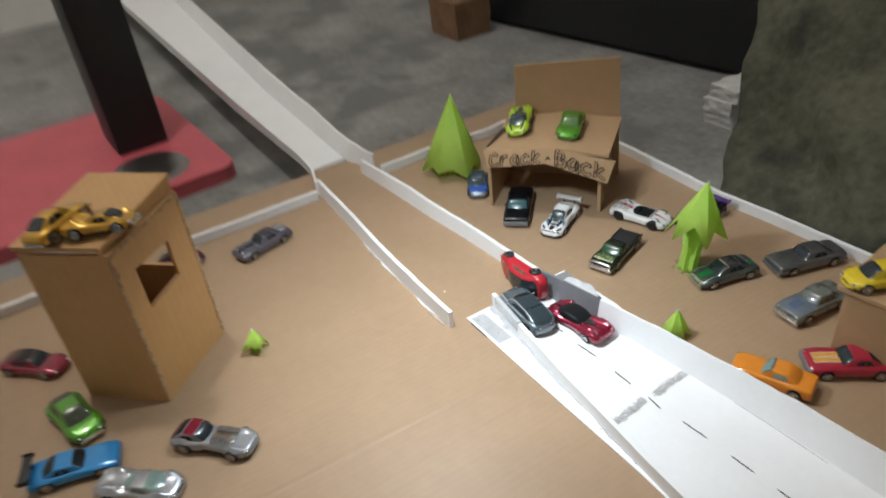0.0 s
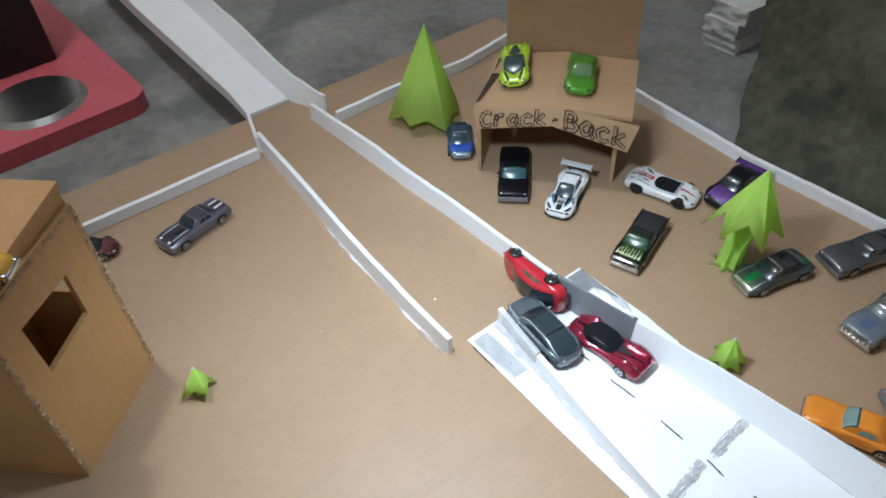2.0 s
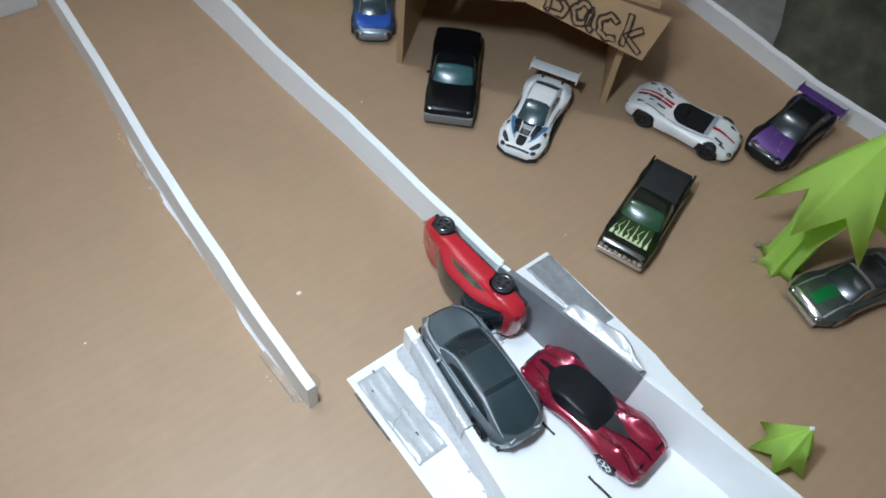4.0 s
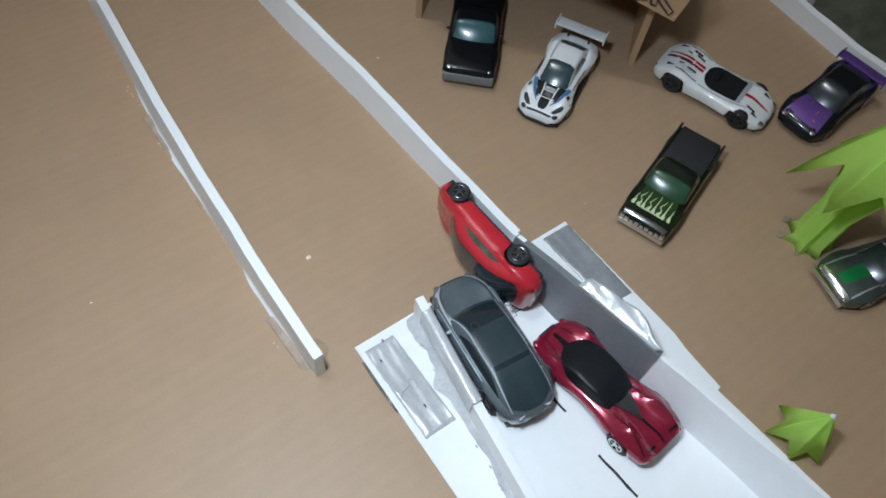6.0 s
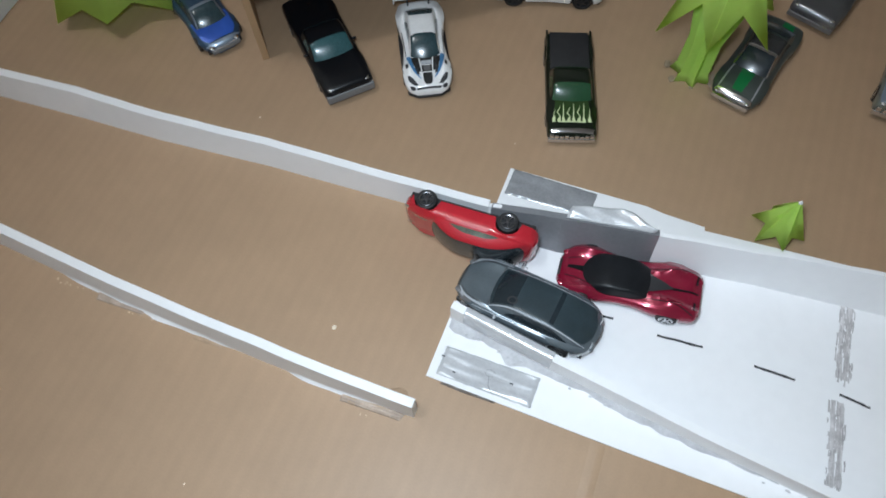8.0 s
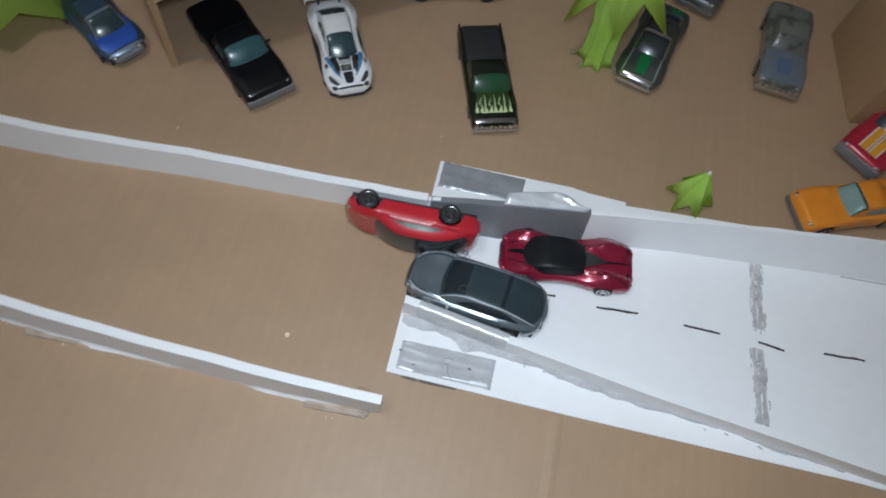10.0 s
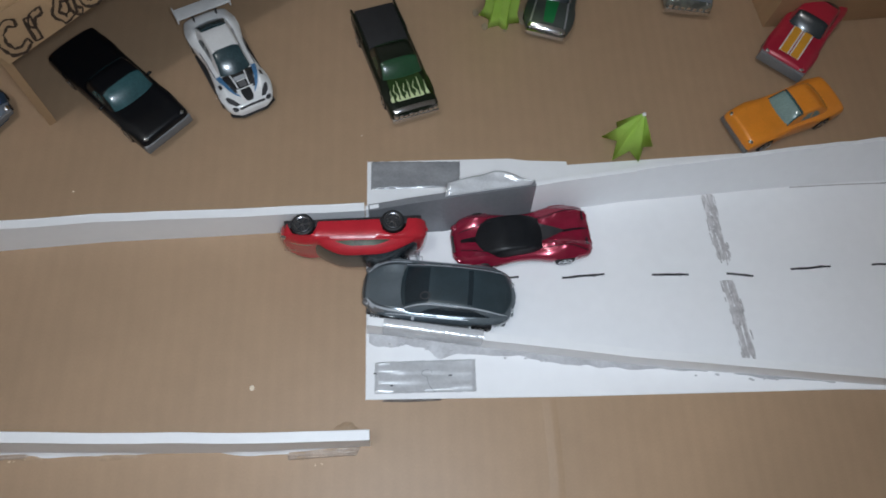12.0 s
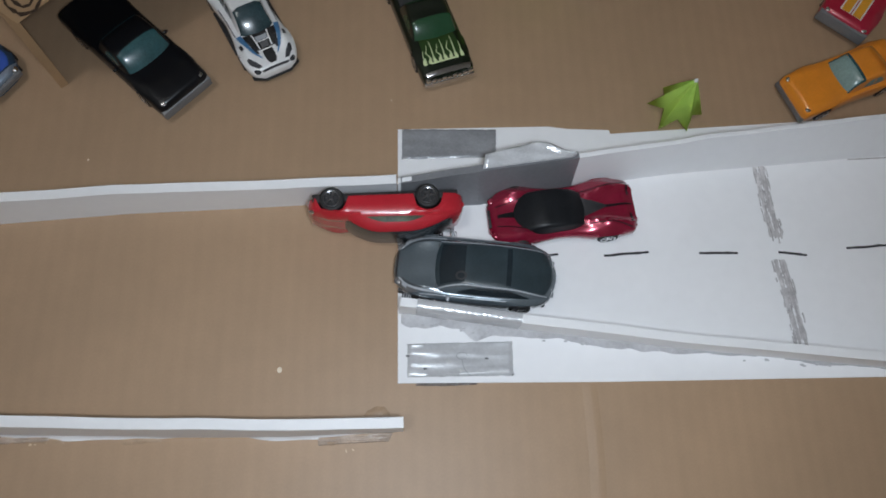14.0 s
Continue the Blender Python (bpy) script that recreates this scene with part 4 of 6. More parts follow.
# ---- toy cars ----
def curve(points, u):
    """Smooth interpolation through (u, value) points, with no overshoot at the ends."""
    n = len(points)
    for i in range(n - 1):
        (a, va), (b, vb) = points[i], points[i + 1]
        if u <= b or i == n - 2:
            f = min(1.0, max(0.0, (u - a) / (b - a)))
            d = (vb - va) / (b - a)
            m0 = d if i == 0 else 0.5 * (d + (va - points[i - 1][1]) / (a - points[i - 1][0]))
            m1 = d if i == n - 2 else 0.5 * (d + (points[i + 2][1] - vb) / (points[i + 2][0] - b))
            m0, m1 = (0.0 if m * d <= 0 else max(-3 * abs(d), min(3 * abs(d), m)) for m in (m0, m1))
            h = b - a
            return va * (1 + 2 * f) * (1 - f) ** 2 + vb * f * f * (3 - 2 * f) + h * (m0 * f * (1 - f) ** 2 - m1 * f * f * (1 - f))
    return points[-1][1]


WHEELS = {}


def wheel_meshes(r, w):
    key = (round(r, 5), round(w, 5))
    if key not in WHEELS:
        def lathe(profile, n=20):
            bm = bmesh.new()
            rows = [[bm.verts.new((rad * math.cos(2 * math.pi * i / n), y, rad * math.sin(2 * math.pi * i / n))) for rad, y in profile] for i in range(n)]
            for i in range(n):
                a, b = rows[i], rows[(i + 1) % n]
                for j in range(len(profile) - 1):
                    bm.faces.new((a[j], b[j], b[j + 1], a[j + 1]))
            return bm

        tyre = lathe([(0.00001, w * 0.20), (r * 0.60, w * 0.20), (r * 0.64, w * 0.44), (r * 0.82, w * 0.5), (r * 0.96, w * 0.4), (r, w * 0.2), (r, -w * 0.2), (r * 0.96, -w * 0.4), (r * 0.8, -w * 0.5), (r * 0.5, -w * 0.45)])
        rim = lathe([(r * 0.72, w * 0.50), (r * 0.66, w * 0.54), (r * 0.58, w * 0.50), (r * 0.57, w * 0.22)])
        hub = box(-r * 0.16, r * 0.16, -r * 0.16, r * 0.16, w * 0.2, w * 0.5, r * 0.05)
        bmesh.ops.transform(hub, matrix=Matrix.Rotation(-math.pi / 2, 4, "X"), verts=hub.verts)
        me = bpy.data.meshes.new("hub")
        hub.to_mesh(me)
        hub.free()
        rim.from_mesh(me)
        bpy.data.meshes.remove(me)
        for k in range(5):
            s = box(r * 0.1, r * 0.62, -r * 0.09, r * 0.09, 0, w * 0.08)
            m = Matrix.Rotation(2 * math.pi * k / 5, 4, "Y") @ Matrix.Translation((0, w * 0.41, 0)) @ Matrix.Rotation(-math.pi / 2, 4, "X")
            bmesh.ops.transform(s, matrix=m, verts=s.verts)
            me = bpy.data.meshes.new("spoke")
            s.to_mesh(me)
            s.free()
            rim.from_mesh(me)
            bpy.data.meshes.remove(me)
        out = []
        for name_, bm in (("tyre", tyre), ("rim", rim)):
            bmesh.ops.recalc_face_normals(bm, faces=bm.faces[:])
            me = bpy.data.meshes.new(name_)
            bm.to_mesh(me)
            bm.free()
            for p in me.polygons:
                p.use_smooth = True
            me.set_sharp_from_angle(angle=radians(35))
            out.append(me)
        out[0].materials.append(M_TYRE)
        WHEELS[key] = out
    return WHEELS[key]


SHAPES = {
    # top: body line without the cabin, as shares of the height; wide: half width; cabin: bases and roof along the length
    "sedan": dict(top=[(0, 0.30), (0.02, 0.40), (0.08, 0.48), (0.28, 0.58), (0.5, 0.61), (0.75, 0.62), (0.93, 0.58), (0.98, 0.50), (1, 0.38)], wide=[(0, 0.36), (0.012, 0.56), (0.04, 0.76), (0.10, 0.91), (0.2, 0.98), (0.5, 1), (0.8, 1), (0.92, 0.90), (0.97, 0.76), (0.99, 0.60), (1, 0.44)], cabin=(0.25, 0.43, 0.70, 0.95), base=0.87, roof=0.66),
    "sleek": dict(top=[(0, 0.30), (0.02, 0.41), (0.08, 0.52), (0.26, 0.62), (0.5, 0.66), (0.8, 0.68), (0.93, 0.64), (0.98, 0.56), (1, 0.44)], wide=[(0, 0.30), (0.012, 0.46), (0.04, 0.66), (0.10, 0.85), (0.2, 0.97), (0.35, 1), (0.75, 1), (0.85, 0.95), (0.93, 0.83), (0.975, 0.66), (0.993, 0.48), (1, 0.34)], cabin=(0.255, 0.46, 0.66, 0.975), base=0.86, roof=0.64, fender=0.05, lens=(0.20, 0.80, 0.18, 0.50, 0)),
    "swoop": dict(top=[(0, 0.32), (0.02, 0.43), (0.08, 0.53), (0.26, 0.64), (0.5, 0.68), (0.8, 0.70), (0.93, 0.66), (0.98, 0.58), (1, 0.44)], wide=[(0, 0.34), (0.012, 0.54), (0.04, 0.75), (0.10, 0.91), (0.2, 0.99), (0.5, 0.98), (0.78, 1), (0.90, 0.93), (0.96, 0.80), (0.99, 0.62), (1, 0.44)], cabin=(0.24, 0.46, 0.64, 0.93), base=0.93, roof=0.66, fender=0.05, lens=(0.20, 0.72, 0.10, 0.30, 0)),
    "coupe": dict(top=[(0, 0.26), (0.02, 0.36), (0.08, 0.46), (0.2, 0.56), (0.36, 0.58), (0.68, 0.62), (0.85, 0.66), (0.96, 0.60), (1, 0.44)], wide=[(0, 0.50), (0.015, 0.68), (0.06, 0.88), (0.18, 1), (0.33, 0.95), (0.6, 0.92), (0.78, 1), (0.93, 0.95), (0.98, 0.84), (1, 0.70)], cabin=(0.30, 0.47, 0.66, 0.88), base=0.82, roof=0.60),
    "gt": dict(top=[(0, 0.28), (0.02, 0.38), (0.08, 0.46), (0.2, 0.55), (0.36, 0.58), (0.68, 0.60), (0.85, 0.62), (0.96, 0.58), (1, 0.46)], wide=[(0, 0.52), (0.015, 0.70), (0.06, 0.88), (0.17, 1), (0.32, 0.93), (0.5, 0.86), (0.64, 0.93), (0.78, 1.02), (0.92, 0.95), (0.98, 0.82), (1, 0.72)], cabin=(0.31, 0.50, 0.68, 0.86), base=0.76, roof=0.52, fender=0.11, cup=0.05),
    "rod": dict(top=[(0, 0.34), (0.02, 0.46), (0.08, 0.52), (0.3, 0.56), (0.55, 0.60), (0.8, 0.66), (0.95, 0.62), (0.99, 0.52), (1, 0.40)], wide=[(0, 0.52), (0.02, 0.66), (0.08, 0.86), (0.18, 0.98), (0.32, 0.80), (0.55, 0.76), (0.68, 0.92), (0.8, 1), (0.93, 0.94), (0.98, 0.80), (1, 0.62)], cabin=(0.56, 0.66, 0.80, 0.94), base=0.80, roof=0.60, fender=0.12),
    "muscle": dict(top=[(0, 0.42), (0.015, 0.52), (0.06, 0.58), (0.36, 0.63), (0.7, 0.65), (0.95, 0.64), (0.99, 0.58), (1, 0.48)], wide=[(0, 0.82), (0.015, 0.92), (0.06, 0.97), (0.2, 1), (0.5, 0.95), (0.78, 1), (0.95, 0.96), (0.99, 0.90), (1, 0.82)], cabin=(0.38, 0.49, 0.66, 0.82), base=0.83, roof=0.64),
    "pickup": dict(top=[(0, 0.44), (0.015, 0.54), (0.06, 0.59), (0.32, 0.63), (0.7, 0.64), (0.97, 0.63), (1, 0.52)], wide=[(0, 0.84), (0.015, 0.93), (0.05, 0.98), (0.3, 1), (0.8, 1), (0.97, 0.97), (1, 0.88)], cabin=(0.30, 0.42, 0.55, 0.60), base=0.88, roof=0.72),
    "super": dict(top=[(0, 0.24), (0.03, 0.36), (0.12, 0.50), (0.22, 0.55), (0.36, 0.52), (0.6, 0.56), (0.78, 0.64), (0.92, 0.64), (1, 0.52)], wide=[(0, 0.40), (0.015, 0.56), (0.05, 0.78), (0.12, 0.96), (0.2, 1), (0.32, 0.93), (0.46, 0.84), (0.58, 0.86), (0.72, 0.98), (0.80, 1), (0.93, 0.93), (0.985, 0.84), (1, 0.72)], cabin=(0.19, 0.38, 0.50, 0.66), base=0.84, roof=0.62, peak=0.84, fender=0.15, cup=0.07, ridge=0.10, plan=[(0, 0.62), (0.12, 0.86), (0.45, 1.0), (0.8, 0.94), (0.92, 0.80), (1, 0.62)]),
    "racer": dict(top=[(0, 0.30), (0.03, 0.42), (0.10, 0.54), (0.2, 0.66), (0.35, 0.64), (0.5, 0.64), (0.66, 0.70), (0.80, 0.80), (0.93, 0.70), (1, 0.52)], wide=[(0, 0.50), (0.015, 0.66), (0.06, 0.86), (0.18, 1), (0.32, 0.97), (0.48, 0.92), (0.62, 0.95), (0.78, 1), (0.92, 0.94), (0.98, 0.82), (1, 0.7)], cabin=None, base=0.6, roof=0.4),
    "beetle": dict(top=[(0, 0.24), (0.03, 0.36), (0.12, 0.48), (0.3, 0.56), (0.7, 0.58), (0.9, 0.48), (0.97, 0.36), (1, 0.26)], wide=[(0, 0.40), (0.02, 0.60), (0.08, 0.84), (0.2, 1), (0.45, 0.92), (0.76, 1), (0.92, 0.84), (0.98, 0.60), (1, 0.42)], cabin=(0.24, 0.42, 0.60, 0.94), base=0.80, roof=0.56),
}


M_OLIVE = material("olive_toy_glass", (0.075, 0.085, 0.055), rough=0.2, coat=0.5, vary=0.6, scale=160)
M_SCREEN = material("blue_grey_toy_screen", (0.028, 0.055, 0.065), rough=0.22, coat=0.4, vary=0.4, scale=110)


def toy_car(label, colour, place, kind="sedan", length=0.072, width=0.029, height=0.021, glass=None, roof_paint=None, wheel=0.0052, rear_wheel=None,
            bumper=None, lamps=None, decals=(), spoiler=None, spoiler_paint=None, spoiler_at=0.0, screen_frame=None, side_glass=None, rear_glass=None, tails=None, engine=False, bed=False, scoop=False, rim=None, skirt=False, teeth=0, mirrors=False, deep_bumper=0.0, canopy=False, trim=False, glass_roof=False, hood=None, panels=(), axles=(0.30, -0.30), name="toy_car"):
    """A die-cast toy car, its nose towards +x, standing on its wheels at the pose place."""
    s = SHAPES[kind]
    glass = glass or M_GLASS
    L, W, H = length, width / 2, height
    rear_wheel = rear_wheel or wheel
    root = empty(name, place, label, "toy car", "toy cars")
    axle_f, axle_r = L * axles[0], L * axles[1]
    uf_, ur_ = 0.5 - axles[0], 0.5 - axles[1]
    sill = 0.0032

    def shell(u):
        return curve(s["wide"], u) * W, curve(s["top"], u) * H

    fender, ridge, cup = s.get("fender", 0.03), s.get("ridge", 0.0), s.get("cup", 0.0)

    def surf(u, f):
        """Height of the painted top at the share f of the half width."""
        t = shell(u)[1]
        hump = math.exp(-((u - uf_) / 0.085) ** 2) + math.exp(-((u - ur_) / 0.085) ** 2)
        z = t + 0.05 * H * (1 - f * f) - 0.0011 * max(0.0, (f - 0.68) / 0.32) ** 2
        z += fender * H * hump * math.exp(-((f - 0.70) / 0.17) ** 2) - cup * H * hump * math.exp(-(f / 0.34) ** 2)
        if ridge and u > 0.55:
            z += ridge * H * min(1.0, (u - 0.55) / 0.15) * max(0.0, 1 - abs(f - (0.36 + 0.8 * (u - 0.55))) / 0.16)
        return z

    def top_at(x, y):
        u = 0.5 - x / L
        return surf(u, min(1.0, abs(y) / shell(u)[0]))

    bm = bmesh.new()
    rows = []
    n_ = 52
    us = sorted(set([0.0, 0.006, 0.014, 0.03, 0.06, 0.94, 0.97, 0.986, 0.994, 1.0] + [i / n_ for i in range(n_ + 1)]))
    for u in us:
        x = L * (0.5 - u)
        w, t = shell(u)
        end = min(u, 1 - u)
        zb = sill + (0.0012 * (1 - end / 0.05) if end < 0.05 else 0)
        arch = zb
        for ax_, wr in ((axle_f, wheel), (axle_r, rear_wheel)):
            q = (wr * 1.14) ** 2 - (x - ax_) ** 2
            if q > 0:
                arch = max(arch, wr + math.sqrt(q))
        arch = min(arch, t - 0.0022)
        d = t - arch
        half = [(0.80 * w, min(arch, t)), (0.965 * w, arch + 0.12 * d), (1.0 * w, arch + 0.50 * d), (0.985 * w, min(arch + 0.78 * d, t - 0.0011))]
        half += [(f * w, surf(u, f)) for f in (0.93, 0.86, 0.78, 0.69, 0.59, 0.48, 0.36, 0.24, 0.12, 0.0)]
        ring = [bm.verts.new((x, y, z)) for y, z in half] + [bm.verts.new((x, -y, z)) for y, z in half[-2::-1]]
        rows.append(ring)
    for a, b in zip(rows, rows[1:]):
        for j in range(len(a) - 1):
            bm.faces.new((a[j], a[j + 1], b[j + 1], b[j]))
        bm.faces.new((a[-1], a[0], b[0], b[-1]))
    bm.faces.new(rows[0])
    bm.faces.new(rows[-1][::-1])
    body = part("body", bm, colour, root, smooth=42)
    part("chassis", box(-L * 0.46, L * 0.46, -W * 0.78, W * 0.78, 0.0022, 0.0062, 0.0006), M_CHASSIS, root)

    def lay(name_, stations, mat, label_="", lift=0.0002, mirror=False, n=16, to=None):
        """A mark or panel laid on the painted top: stations (x, y from, y to) as shares of the length and half width."""
        xs = [p[0] for p in stations]
        for sy in ((1, -1) if mirror else (1,)):
            bm = bmesh.new()
            rows = []
            up = xs[-1] > xs[0]
            lo = [(p[0] if up else -p[0], p[1]) for p in stations]
            hi = [(p[0] if up else -p[0], p[2]) for p in stations]
            for i in range(n + 1):
                x = xs[0] + (xs[-1] - xs[0]) * i / n
                ya, yb = curve(lo, x if up else -x), curve(hi, x if up else -x)
                rows.append([(L * x, sy * W * (ya + (yb - ya) * j / 8)) for j in range(9)])
            vs = [[bm.verts.new((x, y, top_at(x, y) + lift)) for x, y in r] for r in rows]
            for a, b in zip(vs, vs[1:]):
                for j in range(8):
                    bm.faces.new((a[j], b[j], b[j + 1], a[j + 1]) if sy * (xs[-1] - xs[0]) > 0 else (a[j], a[j + 1], b[j + 1], b[j]))
            part(name_, bm, mat, to or body, label_, smooth=60)

    # cabin: a rounded shell on which the panes are meshes of their own
    if s["cabin"]:
        uw, uf, ur, ub = s["cabin"]
        plan = s.get("plan")

        def cab_at(u, q, lift=0.0):
            def raw(u, q):
                sg, qq = (1, q) if q <= 1 else (-1, 2 - q)
                w, t = shell(u)
                k = (u - uw) / (uf - uw) if u < uf else (ub - u) / (ub - ur) if u > ur else 1.0
                k = max(0.0, min(1.0, k))
                along = max(0.0, min(1.0, (u - uw) / (ub - uw)))
                rise = 1 - (1 - k) ** 1.75
                z0 = t - 0.0009
                h = (H * (s.get("peak", 0.96) + 0.04 * math.sin(math.pi * along)) - z0) * rise
                wb, wr = w * s["base"], W * s["roof"] * (0.9 + 0.1 * math.sin(math.pi * along))
                if plan:
                    g = curve(plan, along)
                    wb, wr = wb * g, wr * g
                wr = wr * (0.35 + 0.65 * rise) + wb * 0.65 * (1 - rise)
                y = curve([(0, wb), (0.12, wb + (wr - wb) * 0.14), (0.5, wb + (wr - wb) * 0.8), (0.6, wb + (wr - wb) * 1.08), (0.75, wr * 0.7), (0.88, wr * 0.35), (1, 0.0)], qq)
                z = curve([(0, 0.0), (0.12, 0.15), (0.5, 0.80), (0.6, 0.93), (0.75, 0.985), (0.88, 1.0), (1, 1.012)], qq)
                bow = 0.035 * L * (1 - (y / wb) ** 2) * (1 - k) * (1 if u < uf else -1)
                return Vector((L * (0.5 - u) + bow, sg * y, z0 + z * h))
            p = raw(u, q)
            if lift:
                e, g = (0.004 if u < ub - 0.01 else -0.004), (0.01 if q < 1.99 else -0.01)
                nrm = ((raw(u + e, q) - p) / e).cross((raw(u, q + g) - p) / g)
                if nrm.length > 0:
                    nrm.normalize()
                    if nrm.dot(Vector((0, p.y, 0.004))) < 0:
                        nrm = -nrm
                    p = p + nrm * lift
            return p

        def sheet_of(u0, u1, lo, hi, n, m, lift):
            bm = bmesh.new()
            rows = []
            for i in range(n + 1):
                f = i / n
                u = u0 + (u1 - u0) * f
                a, b = lo(f), hi(f)
                rows.append([bm.verts.new(cab_at(u, a + (b - a) * j / m, lift)) for j in range(m + 1)])
            for a, b in zip(rows, rows[1:]):
                for j in range(m):
                    bm.faces.new((a[j], b[j], b[j + 1], a[j + 1]))
            return bm

        cab = part("canopy" if canopy else "cabin", sheet_of(uw, ub, lambda f: 0.0, lambda f: 2.0, 26, 26, 0.0), glass if canopy else colour, root, "dark glossy canopy" if canopy else "", smooth=50)

        def corner_round(f, e=0.10):
            g = min(1.0, min(f, 1 - f) / e)
            return 1 - math.sqrt(max(0.0, 1 - (1 - g) ** 2))

        lens = s.get("lens", (0.30, 0.72, 0.17, 0.47, 0.52))
        if not canopy:
            edge = 0.57
            if glass_roof:
                g0, g1 = uw + 0.08 * (uf - uw), ub - 0.10 * (ub - ur)
                part("glass_roof", sheet_of(g0, g1, lambda f: 0.62 + 0.22 * corner_round(f, 0.06), lambda f: 1.38 - 0.22 * corner_round(f, 0.06), 30, 16, 0.00016), glass, cab, "dark glass windshield and roof in one piece", smooth=60)
                if trim:
                    for c0, c1 in ((0.07, 0.25), (0.59, 0.63)):
                        part("roof_bar", sheet_of(uw + (ub - uw) * c0, uw + (ub - uw) * c1, lambda f: 0.66, lambda f: 1.34, 6, 14, 0.00022), M_GLASS, cab, "darker pane seen through the tinted roof", smooth=60)
                    ring = bmesh.new()
                    rim_in, rim_out = ([ring.verts.new(cab_at(uw + (ub - uw) * (0.225 + k * 0.042 * math.cos(a)), 0.79 + k * 0.085 * math.sin(a), 0.0003)) for a in (i * math.pi / 9 for i in range(18))] for k in (0.62, 1.0))
                    for k in range(18):
                        ring.faces.new((rim_in[k], rim_out[k], rim_out[(k + 1) % 18], rim_in[(k + 1) % 18]))
                    part("steering_wheel", ring, M_CHASSIS, cab, "dark steering wheel behind the glass", smooth=60)
            else:
                part("windshield", sheet_of(uw + 0.08 * (uf - uw), uw + 0.94 * (uf - uw), lambda f: edge + 0.2 * corner_round(f), lambda f: 2 - edge - 0.2 * corner_round(f), 14, 14, 0.00016), glass, cab, smooth=60)
                part("rear_window", sheet_of(ur + 0.10 * (ub - ur), ur + 0.88 * (ub - ur), lambda f: edge + 0.03 + 0.2 * corner_round(f), lambda f: 1.97 - edge - 0.2 * corner_round(f), 14, 14, 0.00016), rear_glass or glass, cab, smooth=60)
                if screen_frame:
                    part("screen_frame", sheet_of(uw + 0.90 * (uf - uw), uw + 1.06 * (uf - uw), lambda f: edge - 0.04, lambda f: 2.04 - edge, 3, 14, 0.0003), screen_frame, cab, "chrome windshield frame", smooth=60)
                    for q0, q1 in ((edge - 0.05, edge + 0.04), (1.96 - edge, 2.05 - edge)):
                        part("screen_frame", sheet_of(uw + 0.05 * (uf - uw), uw + 1.0 * (uf - uw), lambda f, q0=q0: q0, lambda f, q1=q1: q1, 10, 3, 0.0003), screen_frame, cab, "chrome windshield frame", smooth=60)
                if roof_paint:
                    part("roof", sheet_of(uf, ur, lambda f: edge, lambda f: 2 - edge, 10, 14, 0.00012), roof_paint, cab, smooth=60)
            l0, l1 = uw + (ub - uw) * lens[0], uw + (ub - uw) * lens[1]
            pillar = lens[4]
            for flip in (0, 1):
                spans = ((0.0, 1.0),) if not pillar else ((0.0, pillar - 0.025), (pillar + 0.025, 1.0))
                for v0, v1 in spans:
                    def low(f, v0=v0, v1=v1):
                        v = v0 + (v1 - v0) * f
                        return lens[2] + 0.04 * (1 - math.sin(math.pi * min(1, max(0, v))) ** 0.5)

                    def high(f, v0=v0, v1=v1):
                        v = v0 + (v1 - v0) * f
                        return max(low(f, v0, v1) + 0.004, lens[2] + (lens[3] - lens[2]) * min(1.0, 1.12 * math.sin(math.pi * (0.03 + 0.94 * v)) ** 0.6))

                    fl = (lambda g: (lambda f: 2 - g(f))) if flip else (lambda g: g)
                    part("side_window", sheet_of(l0 + (l1 - l0) * v0, l0 + (l1 - l0) * v1, fl(low), fl(high), 16, 5, 0.00014), side_glass or glass, cab, smooth=60)
                if trim:
                    for q0, q1, c0, c1 in ((0.555, 0.60, 0.04, 0.96), (0.10, 0.15, 0.22, 0.80)):
                        fl2 = (lambda q: (lambda f: 2 - q)) if flip else (lambda q: (lambda f: q))
                        part("window_trim", sheet_of(uw + (ub - uw) * c0, uw + (ub - uw) * c1, fl2(q0), fl2(q1), 24, 2, 0.00022), P_TRIM, cab, "thin chrome window line", smooth=60)
    else:
        # open cockpit with rim, seat and low screen
        cx, cl = L * 0.05, 0.165
        lay("cockpit_rim", [(0.05 - cl * 1.10, -0.36, 0.36), (0.05 - cl * 0.8, -0.68, 0.68), (0.05 + cl * 1.06, -0.70, 0.70)], colour, "", 0.00030)
        lay("cockpit", [(0.05 - cl, -0.22, 0.22), (0.05 - cl * 0.85, -0.46, 0.46), (0.05 - cl * 0.4, -0.66, 0.66), (0.05 + cl, -0.62, 0.62)], M_MATT, "dark open cockpit", 0.00055)
        z = top_at(cx, 0)
        cab = part("seat", box(cx - L * 0.10, cx - L * 0.05, -W * 0.26, W * 0.26, z - 0.001, z + 0.0024, 0.0008), M_MATT, root)
    if trim or mirrors:
        for sy in (1, -1):
            bm = bmesh.new()
            bmesh.ops.create_uvsphere(bm, u_segments=10, v_segments=6, radius=1.0)
            for v in bm.verts:
                v.co = Vector((L * (0.5 - s["cabin"][0] - 0.09) + v.co.x * 0.0009, sy * (W * 0.99 + v.co.y * 0.0016), shell(s["cabin"][0])[1] + 0.0012 + v.co.z * 0.0009))
            part("door_mirror", bm, P_TRIM if trim else colour, root)
    if hood:
        lay("hood", hood, colour, "", 0.00028, n=20)
    for marks in panels:
        lay(*marks)
